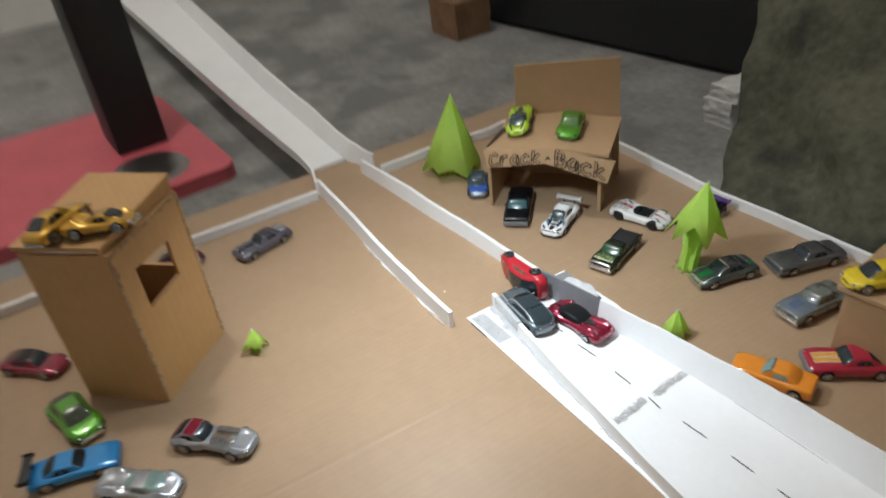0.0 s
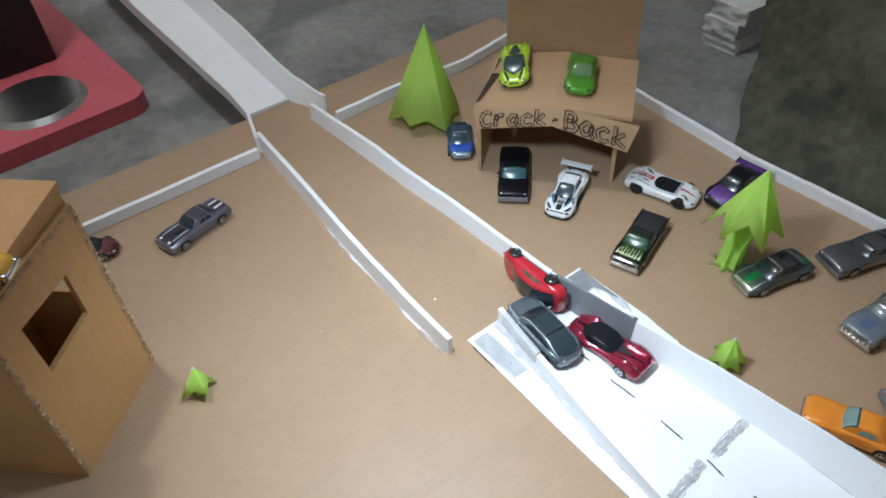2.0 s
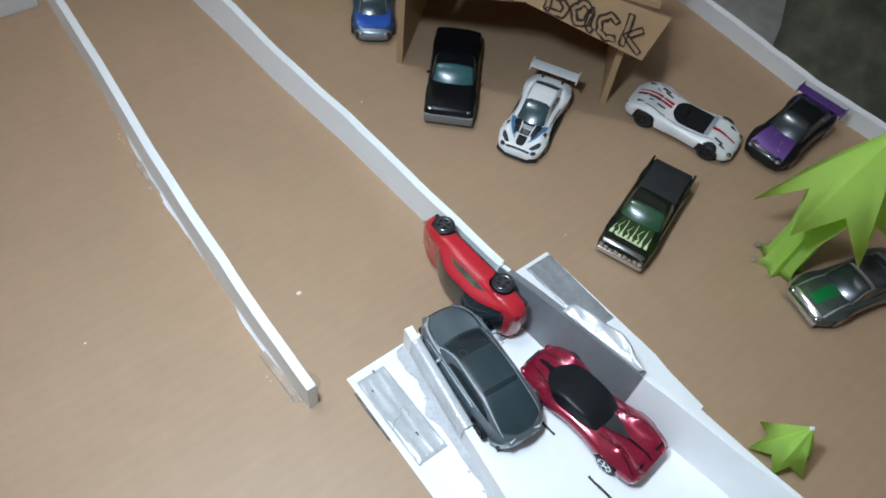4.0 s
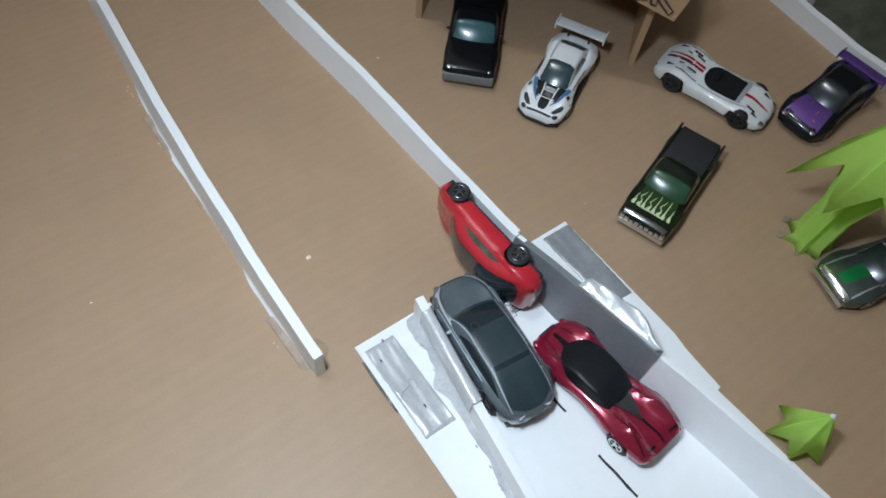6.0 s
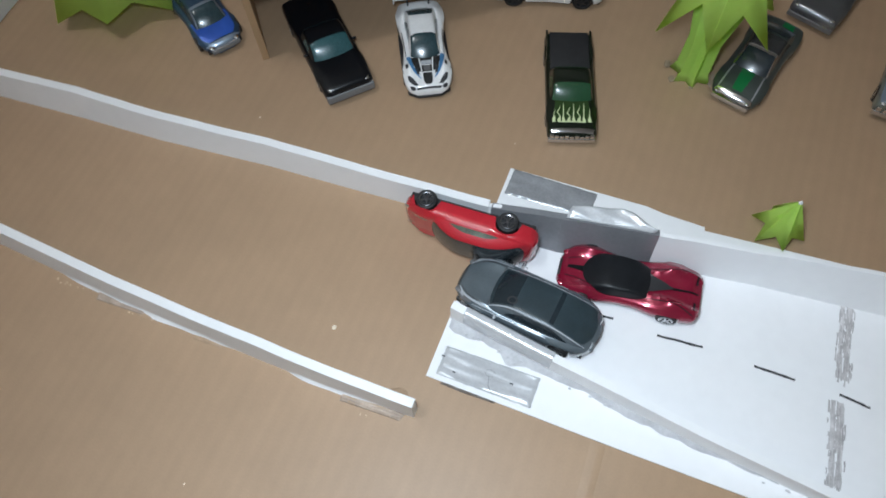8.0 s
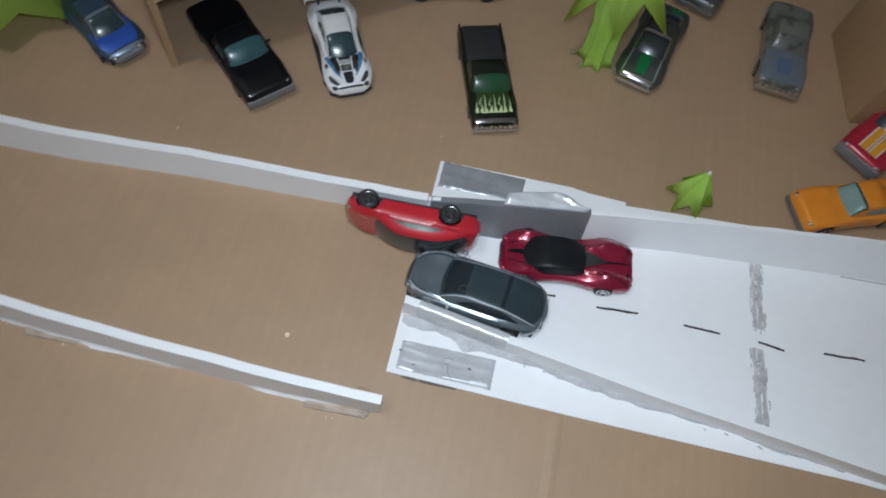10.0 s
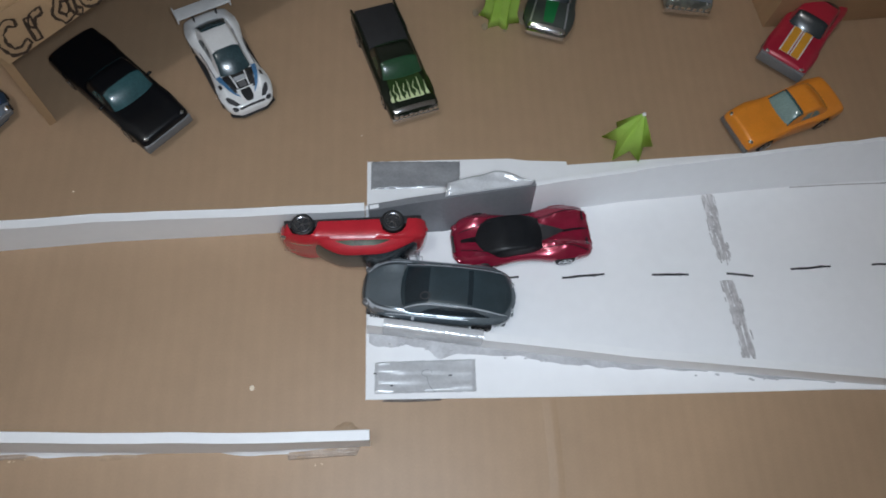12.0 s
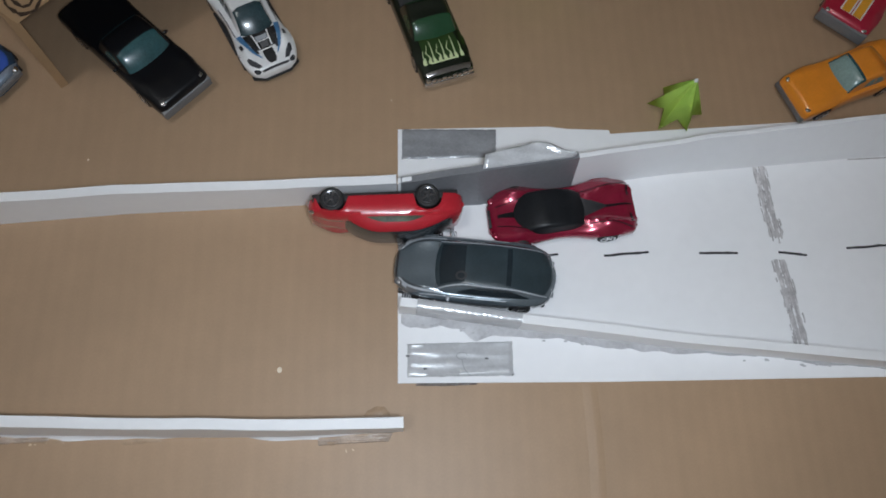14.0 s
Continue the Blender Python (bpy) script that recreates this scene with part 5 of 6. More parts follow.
    # wheels
    for ax_, wr_, sy in ((axle_f, wheel, 1), (axle_f, wheel, -1), (axle_r, rear_wheel, 1), (axle_r, rear_wheel, -1)):
        ww = 0.0046
        tm, rm = wheel_meshes(wr_, ww)
        wh = new("wheel", tm)
        wh.parent = root
        wh.matrix_basis = Matrix.Translation((ax_, sy * (W * 0.97 - ww * 0.40), wr_)) @ (Matrix.Identity(4) if sy > 0 else Matrix.Rotation(math.pi, 4, "Z"))
        ri = new("rim", rm.copy())
        ri.data.materials.clear()
        ri.data.materials.append(rim or M_CHROME)
        ri.parent = wh
    # lamps and bumpers
    w0, t0 = shell(0.02)
    for sy in (1, -1):
        bm = bmesh.new()
        bmesh.ops.create_uvsphere(bm, u_segments=12, v_segments=8, radius=1.0)
        for v in bm.verts:
            v.co = Vector((L * 0.455 + v.co.x * 0.0026, sy * shell(0.05)[0] * 0.74 + v.co.y * W * 0.13, shell(0.05)[1] - 0.0007 + v.co.z * 0.0009))
        part("headlight", bm, lamps or M_CHROME, root)
        part("tail_light", box(-L * 0.500, -L * 0.478, sy * shell(0.98)[0] * 0.70 - W * 0.12, sy * shell(0.98)[0] * 0.70 + W * 0.12, shell(1.0)[1] - 0.0012, shell(1.0)[1] + 0.0004, 0.0004), tails or PAINTS["tail_red"], root)
    if bumper:
        wf = shell(0.03)[0]
        part("front_bumper", box(L * (0.478 - deep_bumper), L * 0.512, -wf * 0.98, wf * 0.98, 0.0038, 0.0072 + deep_bumper * 0.12, 0.0009), bumper, root, "bright bumper")
        part("rear_bumper", box(-L * 0.508, -L * 0.478, -wf * 0.96, wf * 0.96, 0.0038, 0.0070, 0.0009), bumper, root, "bright bumper")
    else:
        wf = shell(0.015)[0]
        part("grille", box(L * 0.480, L * 0.499, -wf * 0.55, wf * 0.55, 0.0042, 0.0066, 0.0005), M_CHASSIS, root)
    if skirt:
        wn = shell(0.04)[0]
        part("splitter", prism([(L * 0.515, -wn * 0.55), (L * 0.515, wn * 0.55), (L * 0.47, wn * 1.04), (L * 0.44, wn * 1.06), (L * 0.44, -wn * 1.06), (L * 0.47, -wn * 1.04)], 0.0024, 0.0032), M_CHASSIS, root, "thin black front splitter")
        for sy in (1, -1):
            part("side_skirt", box(-L * 0.21, L * 0.21, sy * W * 0.93 - 0.0012, sy * W * 0.93 + 0.0012, 0.0024, 0.0036, 0.0003), M_CHASSIS, root, "black side skirt")
    for k in range(teeth):
        y = (k - (teeth - 1) / 2) * 2 * shell(0.03)[0] * 0.92 / teeth
        h = 0.0024 if k in (0, teeth - 1) else 0.0014 + 0.0006 * (k % 2)
        part("grille_bar", box(L * 0.470, L * 0.505, y - W * 0.085, y + W * 0.085, 0.0060, 0.0076 + h, 0.0005), M_CHROME, root)
    # painted stripes and flames, laid on the shell: (from, to, side offset, width at start, width at end, paint)
    for x0, x1, yc, wa, wz, mat in decals:
        bm = bmesh.new()
        rows = []
        for i in range(11):
            f = i / 10
            x = L * (x0 + (x1 - x0) * f)
            hw = (wa + (wz - wa) * f) / 2 * W
            rows.append([bm.verts.new((x, yc * W + hw * k, top_at(x, yc * W + hw * k) + 0.00022)) for k in (-1, -0.33, 0.33, 1)])
        for a, b in zip(rows, rows[1:]):
            for j in range(3):
                bm.faces.new((a[j], b[j], b[j + 1], a[j + 1]))
        part("painted_mark", bm, mat, root, smooth=60)
    if spoiler:
        z, o = H * spoiler, L * spoiler_at
        sp = part("spoiler", box(o - L * 0.54, o - L * 0.43, -W * 1.04, W * 1.04, z, z + 0.0011, 0.0004), spoiler_paint or colour, root)
        for sy in (1, -1):
            part("strut", box(o - L * 0.48, o - L * 0.455, sy * W * 0.45 - 0.0005, sy * W * 0.45 + 0.0005, H * 0.5, z + 0.0002), M_CHASSIS, sp)
            part("end_plate", box(o - L * 0.545, o - L * 0.425, sy * W * 1.04 - 0.0004, sy * W * 1.04 + 0.0004, z - 0.002, z + 0.0028, 0.0002), spoiler_paint or colour, sp)
    if bed:
        x0, x1 = -L * 0.475, -L * 0.10
        part("bed_cover", box(x0, x1, -W * 0.80, W * 0.80, top_at(-L * 0.3, 0) - 0.0012, top_at(-L * 0.3, 0) + 0.0003, 0.0003), M_CHASSIS, root, "flat black bed cover")
        for sy in (1, -1):
            part("tail_fin", box(-L * 0.50, -L * 0.20, sy * W * 0.90 - 0.0007, sy * W * 0.90 + 0.0007, H * 0.55, H * 0.70, 0.0004), colour, root)
    if engine:
        eng = part("engine", box(L * 0.02, L * 0.30, -W * 0.38, W * 0.38, H * 0.5, H * 0.72, 0.0008), M_CHROME, root, "exposed chrome engine")
        for k in range(7):
            for sy in (1, -1):
                bm = bmesh.new()
                bmesh.ops.create_cone(bm, cap_ends=True, segments=8, radius1=0.0009, radius2=0.0009, depth=W * 0.55, matrix=Matrix.Translation((L * (0.04 + 0.038 * k), sy * W * 0.42, H * 0.74)) @ Matrix.Rotation(sy * 1.1, 4, "X"))
                part("pipe", bm, M_CHROME, eng)
    if scoop:
        part("hood_scoop", box(L * 0.17, L * 0.30, -W * 0.24, W * 0.24, top_at(L * 0.24, 0) - 0.0005, top_at(L * 0.24, 0) + 0.0016, 0.0006), M_CHASSIS, root)
    return root


paint("tail_red", (0.35, 0.01, 0.01))
P_TRIM = paint("bright_silver_trim", (0.52, 0.55, 0.59), metal=0.25, rough=0.25)
P_GUN = paint("satin_gunmetal_paint", (0.16, 0.192, 0.215), metal=0.45, rough=0.26)
P_RIM = paint("dark_rim", (0.14, 0.14, 0.15), metal=0.8, rough=0.25)
P_DARK = paint("gunmetal_paint", (0.17, 0.175, 0.19), metal=0.75, rough=0.30)
P_ROOF = paint("black_roof", (0.03, 0.032, 0.035), metal=0.2, rough=0.25)
P_RED = paint("bright_red_paint", (0.46, 0.018, 0.030), metal=0.0, rough=0.26, coat=0.7, spec=0.4)
P_DKRED = paint("candy_red_paint", (0.27, 0.010, 0.038), metal=0.35, rough=0.24)
P_BLACK = paint("black_paint", (0.005, 0.006, 0.008), metal=0.0, rough=0.3, coat=0.3, spec=0.3)
P_GREY = paint("grey_trim", (0.16, 0.16, 0.165), metal=0.3)
P_BUMP = paint("dull_grey_bumper", (0.20, 0.205, 0.215), metal=0.1, rough=0.5, coat=0.2)
P_WHITE = paint("white_paint", (0.82, 0.82, 0.82), metal=0.0)
P_BLUE_MARK = paint("pale_blue_mark", (0.08, 0.22, 0.42), metal=0.0)
P_DKGREEN = paint("dark_green_paint", (0.006, 0.012, 0.006), metal=0.3)
P_FLAME = paint("pale_flame", (0.66, 0.74, 0.42), metal=0.0)
P_GREENMID = paint("green_flame", (0.022, 0.055, 0.010), metal=0.1, coat=0.5)
P_BLUE = paint("blue_paint", (0.025, 0.10, 0.50), metal=0.25)
P_SILVERBLUE = paint("grey_blue_paint", (0.24, 0.29, 0.36), metal=0.5)
P_PEWTER = paint("dull_pewter_paint", (0.30, 0.31, 0.33), metal=0.4)
P_STEELBLUE = paint("dull_steel_blue_paint", (0.040, 0.085, 0.155), metal=0.5)
P_BLUEPATCH = paint("blue_hood_patch", (0.13, 0.19, 0.34), metal=0.3)
P_CRIMSON = paint("crimson_paint", (0.42, 0.012, 0.042), metal=0.1)
P_PLUM = paint("dark_plum_paint", (0.030, 0.024, 0.050), metal=0.3)
P_TANGERINE = paint("tangerine_mark", (0.75, 0.22, 0.04), metal=0.0)
P_PURPLE = paint("purple_paint", (0.14, 0.06, 0.30), metal=0.3)
P_GREEN = paint("emerald_paint", (0.01, 0.22, 0.06), metal=0.4)
P_GREENGREY = paint("grey_green_paint", (0.085, 0.105, 0.10), metal=0.6)
P_CAMO = paint("camo_grey_paint", (0.165, 0.175, 0.155), metal=0.1, spots=0.85, spot_scale=130, spot_colour=(0.06, 0.068, 0.058))
M_CAMO_GLASS = paint("mottled_window", (0.12, 0.13, 0.125), metal=0.1, spots=0.8, spot_scale=150, spot_colour=(0.04, 0.045, 0.04))
P_ORANGE = paint("orange_paint", (0.80, 0.27, 0.02), metal=0.0)
P_YELLOW = paint("yellow_mark", (0.80, 0.38, 0.03), metal=0.0)
P_SILVER = paint("silver_paint", (0.50, 0.52, 0.56), metal=0.7)
P_LILAC = paint("lilac_grey_paint", (0.135, 0.128, 0.165), metal=0.4)
P_LIME = paint("lime_paint", (0.42, 0.62, 0.02), metal=0.1)
P_GRASS = paint("grass_green_paint", (0.09, 0.30, 0.015), metal=0.3)
P_GOLD = paint("gold_paint", (0.65, 0.36, 0.03), metal=0.5)
P_CYAN = paint("sky_blue_paint", (0.02, 0.25, 0.60), metal=0.2)


def at(x, y, heading, z=0.0, roll=0.0):
    return pose(x, y, z, roll, 0, heading)


# the pile-up on the white panel
toy_car("dark grey metallic toy sedan with black glass roof on white panel", P_GUN, at(0.0357, 0.0503, 174.0, 0.0013), "sleek", 0.0753, 0.0315, 0.021, glass=M_SMOKE, glass_roof=True, lamps=P_GREY, tails=P_GUN, trim=True, side_glass=M_GLASS,
        hood=[(0.47, -0.30, 0.30), (0.44, -0.52, 0.52), (0.36, -0.64, 0.64), (0.25, -0.70, 0.70), (0.21, -0.66, 0.66)],
        panels=(("headlight_cover", [(0.452, 0.50, 0.62), (0.42, 0.60, 0.80), (0.37, 0.74, 0.86), (0.34, 0.82, 0.86)], P_GREY, "", 0.0003, True),
                ("hood_line", [(0.455, 0.40, 0.425), (0.38, 0.63, 0.66), (0.28, 0.71, 0.74), (0.21, 0.70, 0.73)], M_CHASSIS, "", 0.0003, True),
                ("hood_line", [(0.236, -0.68, 0.68), (0.231, -0.68, 0.68)], M_CHASSIS, "", 0.00034),
                ("headlight_lens", [(0.440, 0.56, 0.66), (0.41, 0.66, 0.76)], P_TRIM, "", 0.00045, True),
                ("hood_edge", [(0.462, 0.42, 0.47), (0.42, 0.60, 0.66), (0.34, 0.74, 0.80), (0.25, 0.79, 0.84), (0.19, 0.80, 0.84)], P_TRIM, "bright hood edge", 0.0006, True),
                ("fender_line", [(0.33, 0.88, 0.90), (0.10, 0.90, 0.925), (-0.20, 0.90, 0.925)], P_TRIM, "", 0.0003, True),
                ("nose_trim", [(0.487, -0.36, 0.36), (0.478, -0.42, 0.42)], M_CHASSIS, "", 0.0003),
                ("light_bar", [(-0.482, -0.52, 0.52), (-0.490, -0.50, 0.50)], M_CHROME, "", 0.0003)))
toy_car("candy red low toy supercar on the white panel", P_DKRED, at(0.0796, 0.0811, -174.5, 0.0013), "super", 0.0721, 0.0306, 0.018, glass=M_CANOPY, canopy=True, lamps=P_DKRED, tails=P_DKRED,
        panels=(("engine_cover", [(-0.12, -0.34, 0.34), (-0.17, -0.26, 0.26), (-0.24, -0.14, 0.14), (-0.30, -0.03, 0.03)], M_CHASSIS, "black tapering engine cover", 0.0006),
                ("spine", [(-0.26, -0.05, 0.05), (-0.48, -0.025, 0.025)], P_BLACK, "", 0.0003),
                ("nose_vent", [(0.44, -0.05, 0.05), (0.33, -0.10, 0.10)], P_BLACK, "", 0.0003),
                ("hood_crease", [(0.45, 0.30, 0.33), (0.36, 0.38, 0.41), (0.26, 0.52, 0.55)], P_BLACK, "", 0.00022, True),
                ("rear_crease", [(-0.10, 0.52, 0.545), (-0.30, 0.60, 0.63), (-0.46, 0.76, 0.79)], P_BLACK, "", 0.00025, True), ("rear_vent", [(-0.452, 0.30, 0.62), (-0.468, 0.32, 0.60)], P_BLACK, "", 0.0003, True)))
toy_car("bright red toy coupe tipped on its side against rail", P_RED, Matrix.Translation((-0.0056, 0.0754, 0.0158)) @ pose(0, 0, 0, 0, 0, 182.9) @ pose(0, 0, 0, -93, 0, 0) @ Matrix.Translation((0, 0, -0.0105)), "swoop", 0.072, 0.030, 0.021, glass_roof=True, axles=(0.335, -0.265), wheel=0.0056, rim=P_RIM, side_glass=M_OLIVE, tails=P_RED)
# in front of the garage
toy_car("black toy pickup truck with teal glass and grey bumper", P_BLACK, at(-0.1340, 0.1694, -43.2), "pickup", 0.0798, 0.0315, 0.022, glass=M_TEAL, bumper=P_BUMP, mirrors=True, deep_bumper=0.02)
toy_car("white toy race car with black and blue hood graphics and wing", P_WHITE, at(-0.0779, 0.1897, -61.7), "gt", 0.0686, 0.0293, 0.020, glass=M_SCREEN, spoiler=0.98, spoiler_at=0.045, spoiler_paint=P_WHITE, lamps=M_INK, skirt=True,
        panels=(("hood_mark", [(0.455, -0.10, 0.10), (0.43, -0.17, 0.17), (0.36, -0.19, 0.19), (0.34, -0.15, 0.15)], P_ROOF, "black nose vent", 0.0002),
                ("hood_mark", [(0.335, -0.34, 0.34), (0.31, -0.44, 0.44), (0.26, -0.54, 0.54), (0.19, -0.60, 0.60)], P_ROOF, "black hood graphic", 0.0002),
                ("hood_block", [(0.325, -0.14, 0.14), (0.275, -0.14, 0.14)], P_GREY, "", 0.0003),
                ("hood_block", [(0.262, -0.20, 0.20), (0.225, -0.22, 0.22)], P_TRIM, "", 0.0003),
                ("hood_line", [(0.345, -0.36, 0.36), (0.335, -0.38, 0.38)], P_WHITE, "", 0.0003),
                ("hood_line", [(0.330, 0.20, 0.25), (0.27, 0.22, 0.27), (0.20, 0.26, 0.31)], P_WHITE, "", 0.00034, True),
                ("hood_line", [(0.272, -0.24, 0.24), (0.265, -0.24, 0.24)], P_WHITE, "", 0.00036),
                ("hood_flank", [(0.40, 0.26, 0.30), (0.34, 0.42, 0.54), (0.28, 0.52, 0.68), (0.17, 0.62, 0.80)], P_BLUE_MARK, "pale blue hood flank", 0.00026, True),
                ("flank_slot", [(0.36, 0.30, 0.40), (0.30, 0.40, 0.50)], M_INK, "", 0.0004, True),
                ("fender_vent", [(0.30, 0.74, 0.84), (0.25, 0.76, 0.86)], M_INK, "", 0.0003, True),
                ("door_line", [(0.16, 0.78, 0.81), (0.0, 0.80, 0.83), (-0.12, 0.84, 0.87)], M_INK, "", 0.0003, True),
                ("light_slit", [(0.458, 0.42, 0.58), (0.41, 0.56, 0.78), (0.37, 0.74, 0.82)], M_INK, "black slanted light", 0.0003, True),
                ("splitter_line", [(0.488, -0.48, 0.48), (0.476, -0.52, 0.52)], M_INK, "", 0.0003)))
toy_car("white open toy racer with red and black stripes", P_WHITE, at(-0.0224, 0.2671, 16.8), "racer", 0.0724, 0.0319, 0.018, wheel=0.0063, rim=M_CHASSIS,
        decals=((0.46, 0.24, 0.0, 0.07, 0.16, P_RED), (-0.14, -0.24, 0.10, 0.16, 0.12, P_RED), (-0.25, -0.46, 0.10, 0.14, 0.06, P_RED), (-0.24, -0.36, -0.15, 0.10, 0.10, M_INK), (-0.38, -0.46, -0.15, 0.10, 0.10, M_INK), (0.24, 0.16, 0.5, 0.14, 0.14, M_INK), (-0.22, -0.30, 0.55, 0.12, 0.12, M_INK), (0.38, 0.30, -0.5, 0.1, 0.1, M_INK), (0.42, 0.36, 0.62, 0.02, 0.16, M_INK), (0.42, 0.36, -0.62, 0.02, 0.16, M_INK), (-0.36, -0.42, 0.62, 0.02, 0.16, M_INK), (-0.36, -0.42, -0.62, 0.02, 0.16, M_INK), (0.235, 0.215, 0.0, 1.1, 1.15, P_ROOF), (-0.14, -0.34, 0.72, 0.05, 0.05, P_GREY), (-0.14, -0.34, -0.72, 0.05, 0.05, P_GREY), (-0.14, -0.24, -0.10, 0.16, 0.12, P_RED), (-0.25, -0.46, -0.10, 0.14, 0.06, P_RED)),
        panels=(("screen", [(0.24, -0.62, 0.62), (0.205, -0.66, 0.66)], P_TRIM, "low pale windscreen", 0.0012), ("vent", [(-0.18, 0.34, 0.44), (-0.26, 0.36, 0.46)], M_INK, "", 0.0004, True), ("vent", [(-0.30, 0.30, 0.36), (-0.34, 0.34, 0.42)], M_INK, "", 0.0004, True), ("panel_line", [(0.30, 0.66, 0.685), (0.10, 0.74, 0.765), (-0.12, 0.74, 0.765)], P_GREY, "", 0.0003, True)))
toy_car("dark green toy lowrider pickup with pale hood flames", P_DKGREEN, at(0.0146, 0.1918, -71.0), "pickup", 0.0750, 0.0290, 0.019, glass=paint("green_glass", (0.02, 0.07, 0.03), metal=0, rough=0.24, coat=0.3), bumper=M_CHROME, bed=True, teeth=9,
        decals=((0.40, 0.20, 0.0, 1.5, 1.3, P_GREENMID),),
        panels=(*(("flame", [(0.400, y - 0.060, y + 0.060), (0.380, y - 0.075, y + 0.055), (0.352, y - 0.015 + d, y + 0.035 + d), (0.325 - e, y - 0.050 - d, y - 0.012 - d), (0.295 - e, y - 0.010, y + 0.018), (0.262 - e, y + 0.020 + d, y + 0.030 + d)], P_FLAME, "pale yellow-green painted flame", 0.00045) for y, d, e in ((-0.72, 0.02, -0.03), (-0.52, 0.03, 0.01), (-0.34, -0.03, 0.035), (-0.14, 0.03, 0.0), (0.06, -0.03, 0.03), (0.26, 0.03, 0.01), (0.46, -0.03, 0.035), (0.68, -0.02, -0.02))),
                ("flame_base", [(0.405, -0.52, 0.50), (0.392, -0.55, 0.52)], P_FLAME, "", 0.00047), ("front_trim", [(0.488, -0.8, 0.8), (0.455, -0.86, 0.86)], M_CHROME, "chrome front trim", 0.0006)))
toy_car("small grey toy coupe with bright blue hood beside paper tree", P_STEELBLUE, at(-0.2191, 0.1656, -34.1), "beetle", 0.0626, 0.0293, 0.020, glass=M_SCREEN, bumper=P_BUMP, roof_paint=P_STEELBLUE, screen_frame=P_SILVERBLUE,
        panels=(("hood", [(0.43, -0.55, 0.55), (0.38, -0.74, 0.74), (0.28, -0.80, 0.80), (0.14, -0.82, 0.82)], P_BLUE, "bright blue hood", 0.0005), ("nose", [(0.487, -0.50, 0.50), (0.44, -0.80, 0.80)], P_SILVERBLUE, "grey-blue nose", 0.0004)))
toy_car("black and purple toy hatchback against the white border", P_BLACK, at(0.0226, 0.3182, -85.6), "coupe", 0.0686, 0.0304, 0.023, spoiler=0.74, spoiler_at=0.05, spoiler_paint=P_PURPLE, decals=((0.45, 0.18, 0.0, 1.5, 1.2, P_PURPLE), (0.40, 0.30, 0.36, 0.10, 0.34, P_TANGERINE), (0.33, 0.24, -0.30, 0.08, 0.22, P_SILVER), (-0.28, -0.47, 0.0, 1.6, 1.6, P_PURPLE)))
# towards the far corner
toy_car("grey toy muscle car with emerald hood stripe and chrome screen", P_GREENGREY, at(0.1143, 0.2488, -105.0), "coupe", 0.0707, 0.0303, 0.020, glass=M_GLASS, bumper=M_CHROME, roof_paint=P_ROOF, screen_frame=M_CHROME, decals=((0.42, 0.16, 0.0, 0.40, 0.56, P_GREEN), (-0.33, -0.44, 0.3, 0.5, 0.4, P_GREEN)),
        panels=(("nose_trim", [(0.49, -0.55, 0.55), (0.445, -0.72, 0.72)], M_CHROME, "chrome nose trim", 0.0003), ("hood_edge", [(0.44, 0.66, 0.72), (0.20, 0.60, 0.66)], P_SILVER, "", 0.0003, True)))
toy_car("dark charcoal toy muscle car parked behind another", P_DARK, at(0.1508, 0.3298, -107.9), "muscle", 0.0785, 0.0316, 0.021, bumper=P_GREY)
toy_car("grey-blue toy truck with camouflage mottled back", P_CAMO, at(0.2007, 0.2709, -96.3), "muscle", 0.0715, 0.0304, 0.022, glass=M_CAMO_GLASS, bumper=M_CHROME, roof_paint=P_CAMO, teeth=7,
        panels=(("hood", [(0.475, -0.84, 0.84), (0.42, -0.90, 0.90), (0.14, -0.90, 0.90)], P_SILVERBLUE, "smooth grey-blue hood", 0.0005), ("hood_patch", [(0.40, -0.30, 0.20), (0.33, -0.38, 0.26), (0.22, -0.34, 0.22)], P_BLUEPATCH, "", 0.0007)))
toy_car("orange toy saloon with pale windows", P_ORANGE, at(0.2406, 0.1596, -157.8), "muscle", 0.0677, 0.0273, 0.022, glass=M_CLEAR, side_glass=M_CLEAR, rear_glass=P_ORANGE, screen_frame=M_TEAL, bumper=P_GREY)
toy_car("red toy hot rod with yellow hood stripes", P_CRIMSON, at(0.2689, 0.2224, -128.2), "muscle", 0.0720, 0.0310, 0.021, decals=((0.43, 0.12, 0.22, 0.40, 0.40, P_WHITE), (0.43, 0.12, -0.22, 0.40, 0.40, P_WHITE)), bumper=P_BUMP, deep_bumper=0.03,
        panels=(("hood_stripe", [(0.43, 0.07, 0.37), (0.12, 0.07, 0.37)], P_YELLOW, "yellow hood stripe", 0.0004, True),))
# by the hut
toy_car("lilac-grey toy muscle car with dark hood and pale stripes", P_LILAC, at(-0.2763, -0.1208, -73.9), "muscle", 0.0745, 0.0300, 0.020, decals=((0.47, 0.13, 0.0, 1.55, 1.45, P_PLUM), (-0.26, -0.47, 0.0, 1.3, 1.3, P_PLUM)), roof_paint=P_PLUM, scoop=True,
        panels=(("nose_light", [(0.455, 0.30, 0.52), (0.42, 0.32, 0.50)], P_WHITE, "", 0.0005, True), ("hood_stripe", [(0.40, 0.46, 0.56), (0.14, 0.44, 0.54)], P_TRIM, "", 0.0004, True), ("rear_stripe", [(-0.27, 0.20, 0.38), (-0.46, 0.18, 0.36)], P_WHITE, "white rear stripe", 0.0005, True), ("rear_stripe", [(-0.27, 0.50, 0.60), (-0.46, 0.48, 0.58)], P_PURPLE, "", 0.0005, True)))
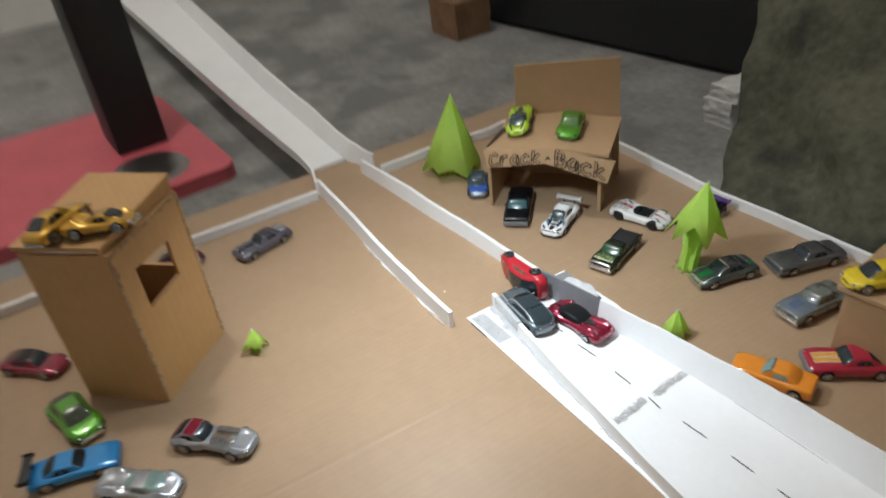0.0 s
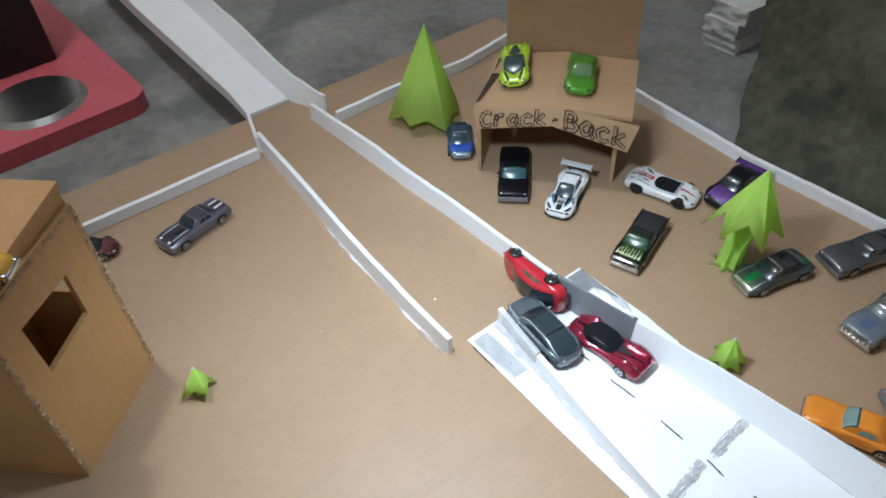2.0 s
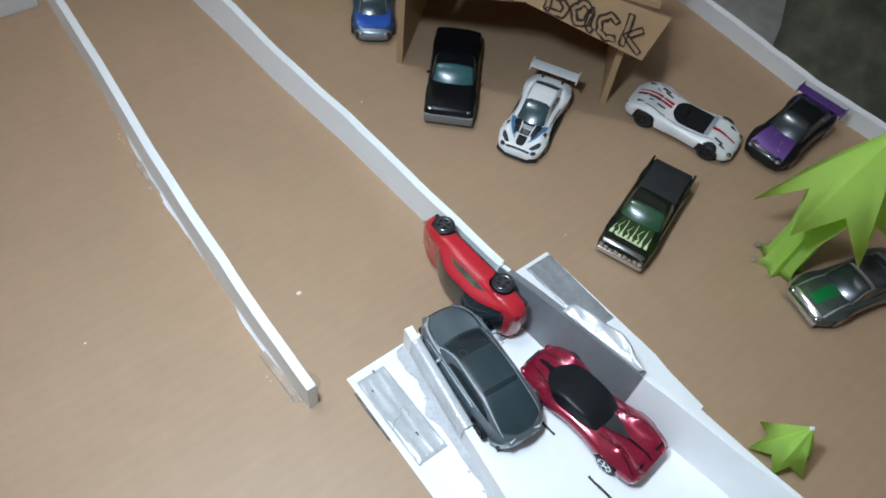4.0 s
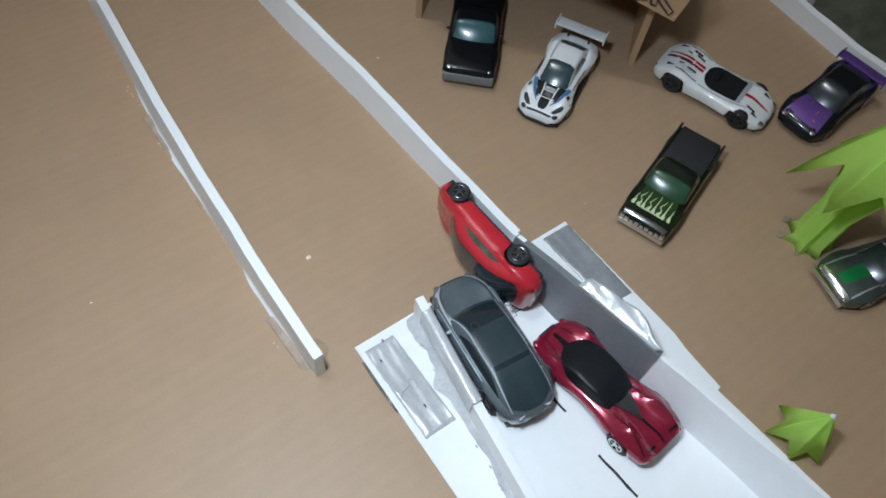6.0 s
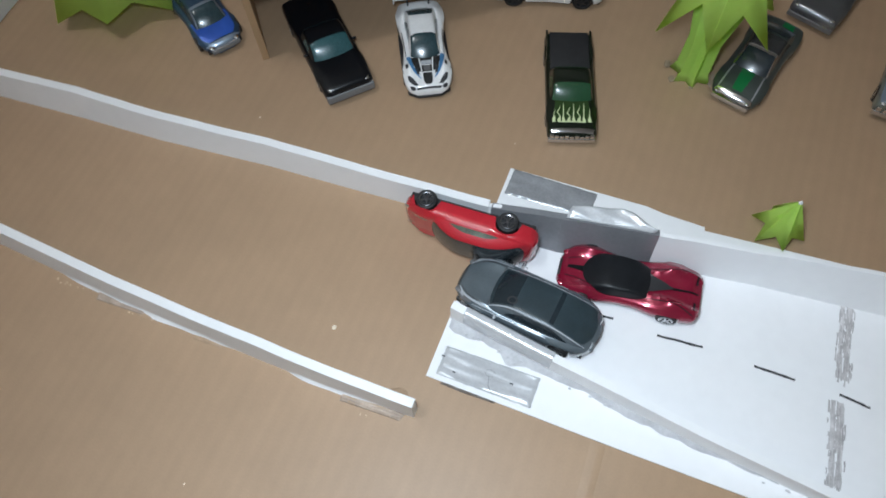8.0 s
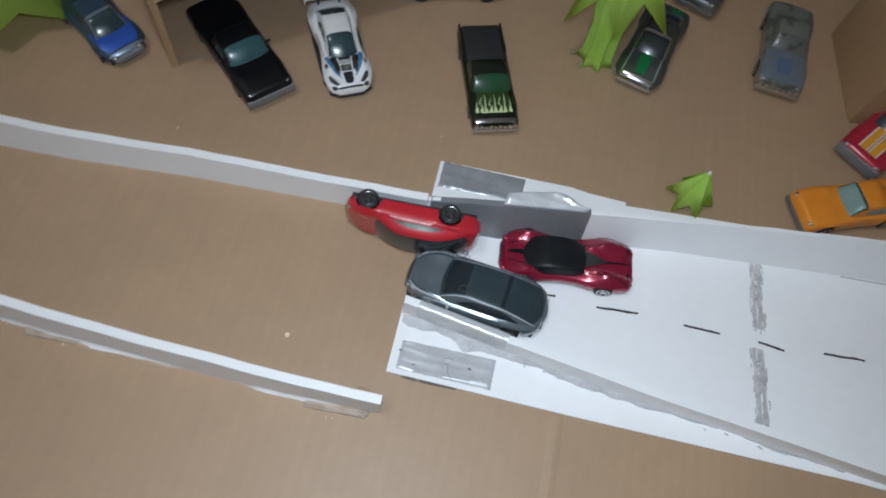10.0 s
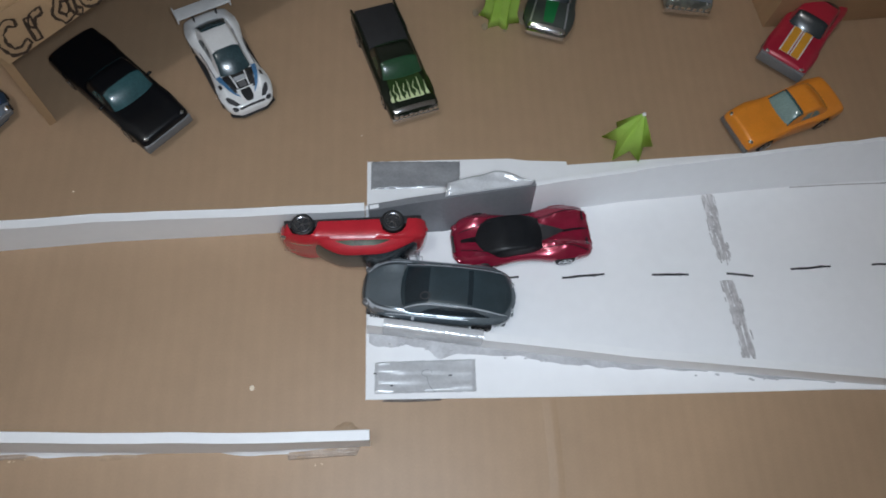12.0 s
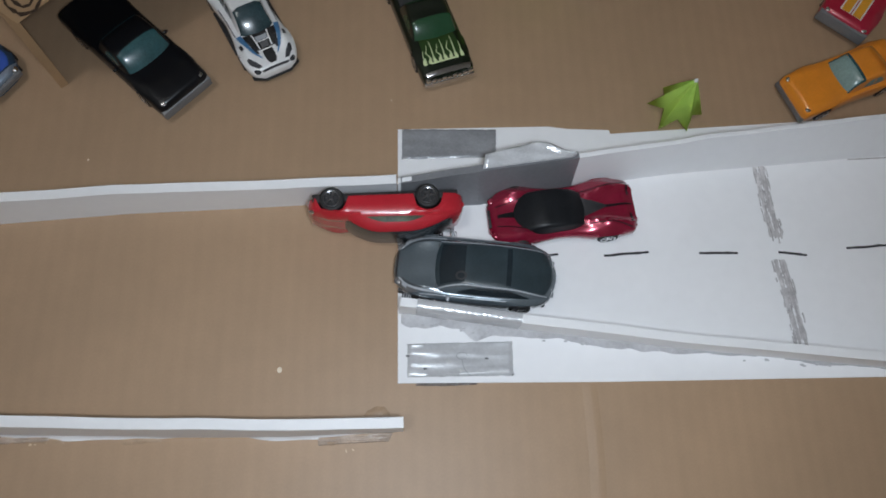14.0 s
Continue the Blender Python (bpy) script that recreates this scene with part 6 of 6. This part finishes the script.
toy_car("silver toy hot rod with red cabin and chrome engine", P_PEWTER, at(0.0045, -0.2670, 42.7), "rod", 0.0780, 0.0310, 0.020, engine=True, decals=((-0.20, -0.47, 0.0, 1.5, 1.4, P_DKRED),), roof_paint=P_DKRED, wheel=0.0056, rear_wheel=0.0064)
toy_car("bright green toy beetle behind the hut", P_GRASS, at(-0.1054, -0.3685, 15.6), "beetle", 0.0742, 0.0329, 0.024, glass=M_OLIVE, bumper=M_CHROME)
toy_car("sky blue toy racer with a thin wing", P_CYAN, at(-0.0420, -0.3768, 75.8), "muscle", 0.0740, 0.0310, 0.018, spoiler=1.0, spoiler_paint=M_CHASSIS, roof_paint=P_CYAN)
toy_car("red toy coupe with dark roof behind the hut", P_DKRED, at(-0.2143, -0.3918, 46.0), "coupe", 0.0700, 0.0300, 0.020, roof_paint=P_BLACK)
toy_car("silver toy car with chrome trim near the edge", P_SILVER, at(0.0150, -0.3340, 50.0), "super", 0.0720, 0.0300, 0.019, glass=M_CLEAR)
toy_car("small maroon toy car peeking out behind the hut", paint("maroon_paint", (0.10, 0.008, 0.014), metal=0.3), at(-0.3118, -0.2156, 62.0), "beetle", 0.0580, 0.0260, 0.018)
# on the roofs
toy_car("gold toy car parked on the hut's roof", P_GOLD, pose(-0.128, -0.312, 0.1785) @ pose(0, 0, 0, -8, -4, 130), "coupe", 0.060, 0.028, 0.021, bumper=M_CHROME)
toy_car("gold toy racer parked on the hut's roof", P_GOLD, pose(-0.100, -0.282, 0.1790) @ pose(0, 0, 0, -8, -4, 60), "super", 0.060, 0.028, 0.019, glass=M_GLASS, bumper=M_CHROME)
toy_car("lime toy supercar with dark glass on the garage roof", P_LIME, pose(-0.1859, 0.2156, 0.0865) @ pose(0, 0, 0, 0, 0, -43.5) @ pose(0, 0, 0, 10, 0, 0), "super", 0.070, 0.031, 0.019, glass=M_SCREEN, canopy=True,
        panels=(("nose_mark", [(0.46, 0.30, 0.42), (0.36, 0.40, 0.58), (0.30, 0.56, 0.62)], M_INK, "black nose mark", 0.0003, True), ("hood_mark", [(0.36, -0.10, 0.10), (0.28, -0.22, 0.22)], M_INK, "", 0.0003), ("engine_cover", [(-0.16, -0.40, 0.40), (-0.30, -0.26, 0.26), (-0.40, -0.10, 0.10)], M_SCREEN, "dark engine cover", 0.0005), ("rear_mark", [(-0.40, 0.42, 0.60), (-0.47, 0.36, 0.56)], M_INK, "", 0.0003, True)))
toy_car("grass green toy coupe on the garage roof", P_GRASS, pose(-0.1292, 0.2493, 0.0875) @ pose(0, 0, 0, 0, 0, -50) @ pose(0, 0, 0, -6, 0, 0), "coupe", 0.064, 0.029, 0.020, glass=paint("pale_green_glass", (0.13, 0.22, 0.09), metal=0, rough=0.22, coat=0.4), lamps=M_INK)
toy_car("yellow toy car standing on the corner box", paint("lemon_paint", (0.80, 0.60, 0.02), metal=0.0), at(0.2620, 0.2500, -119.0, 0.0772), "beetle", 0.060, 0.028, 0.020)
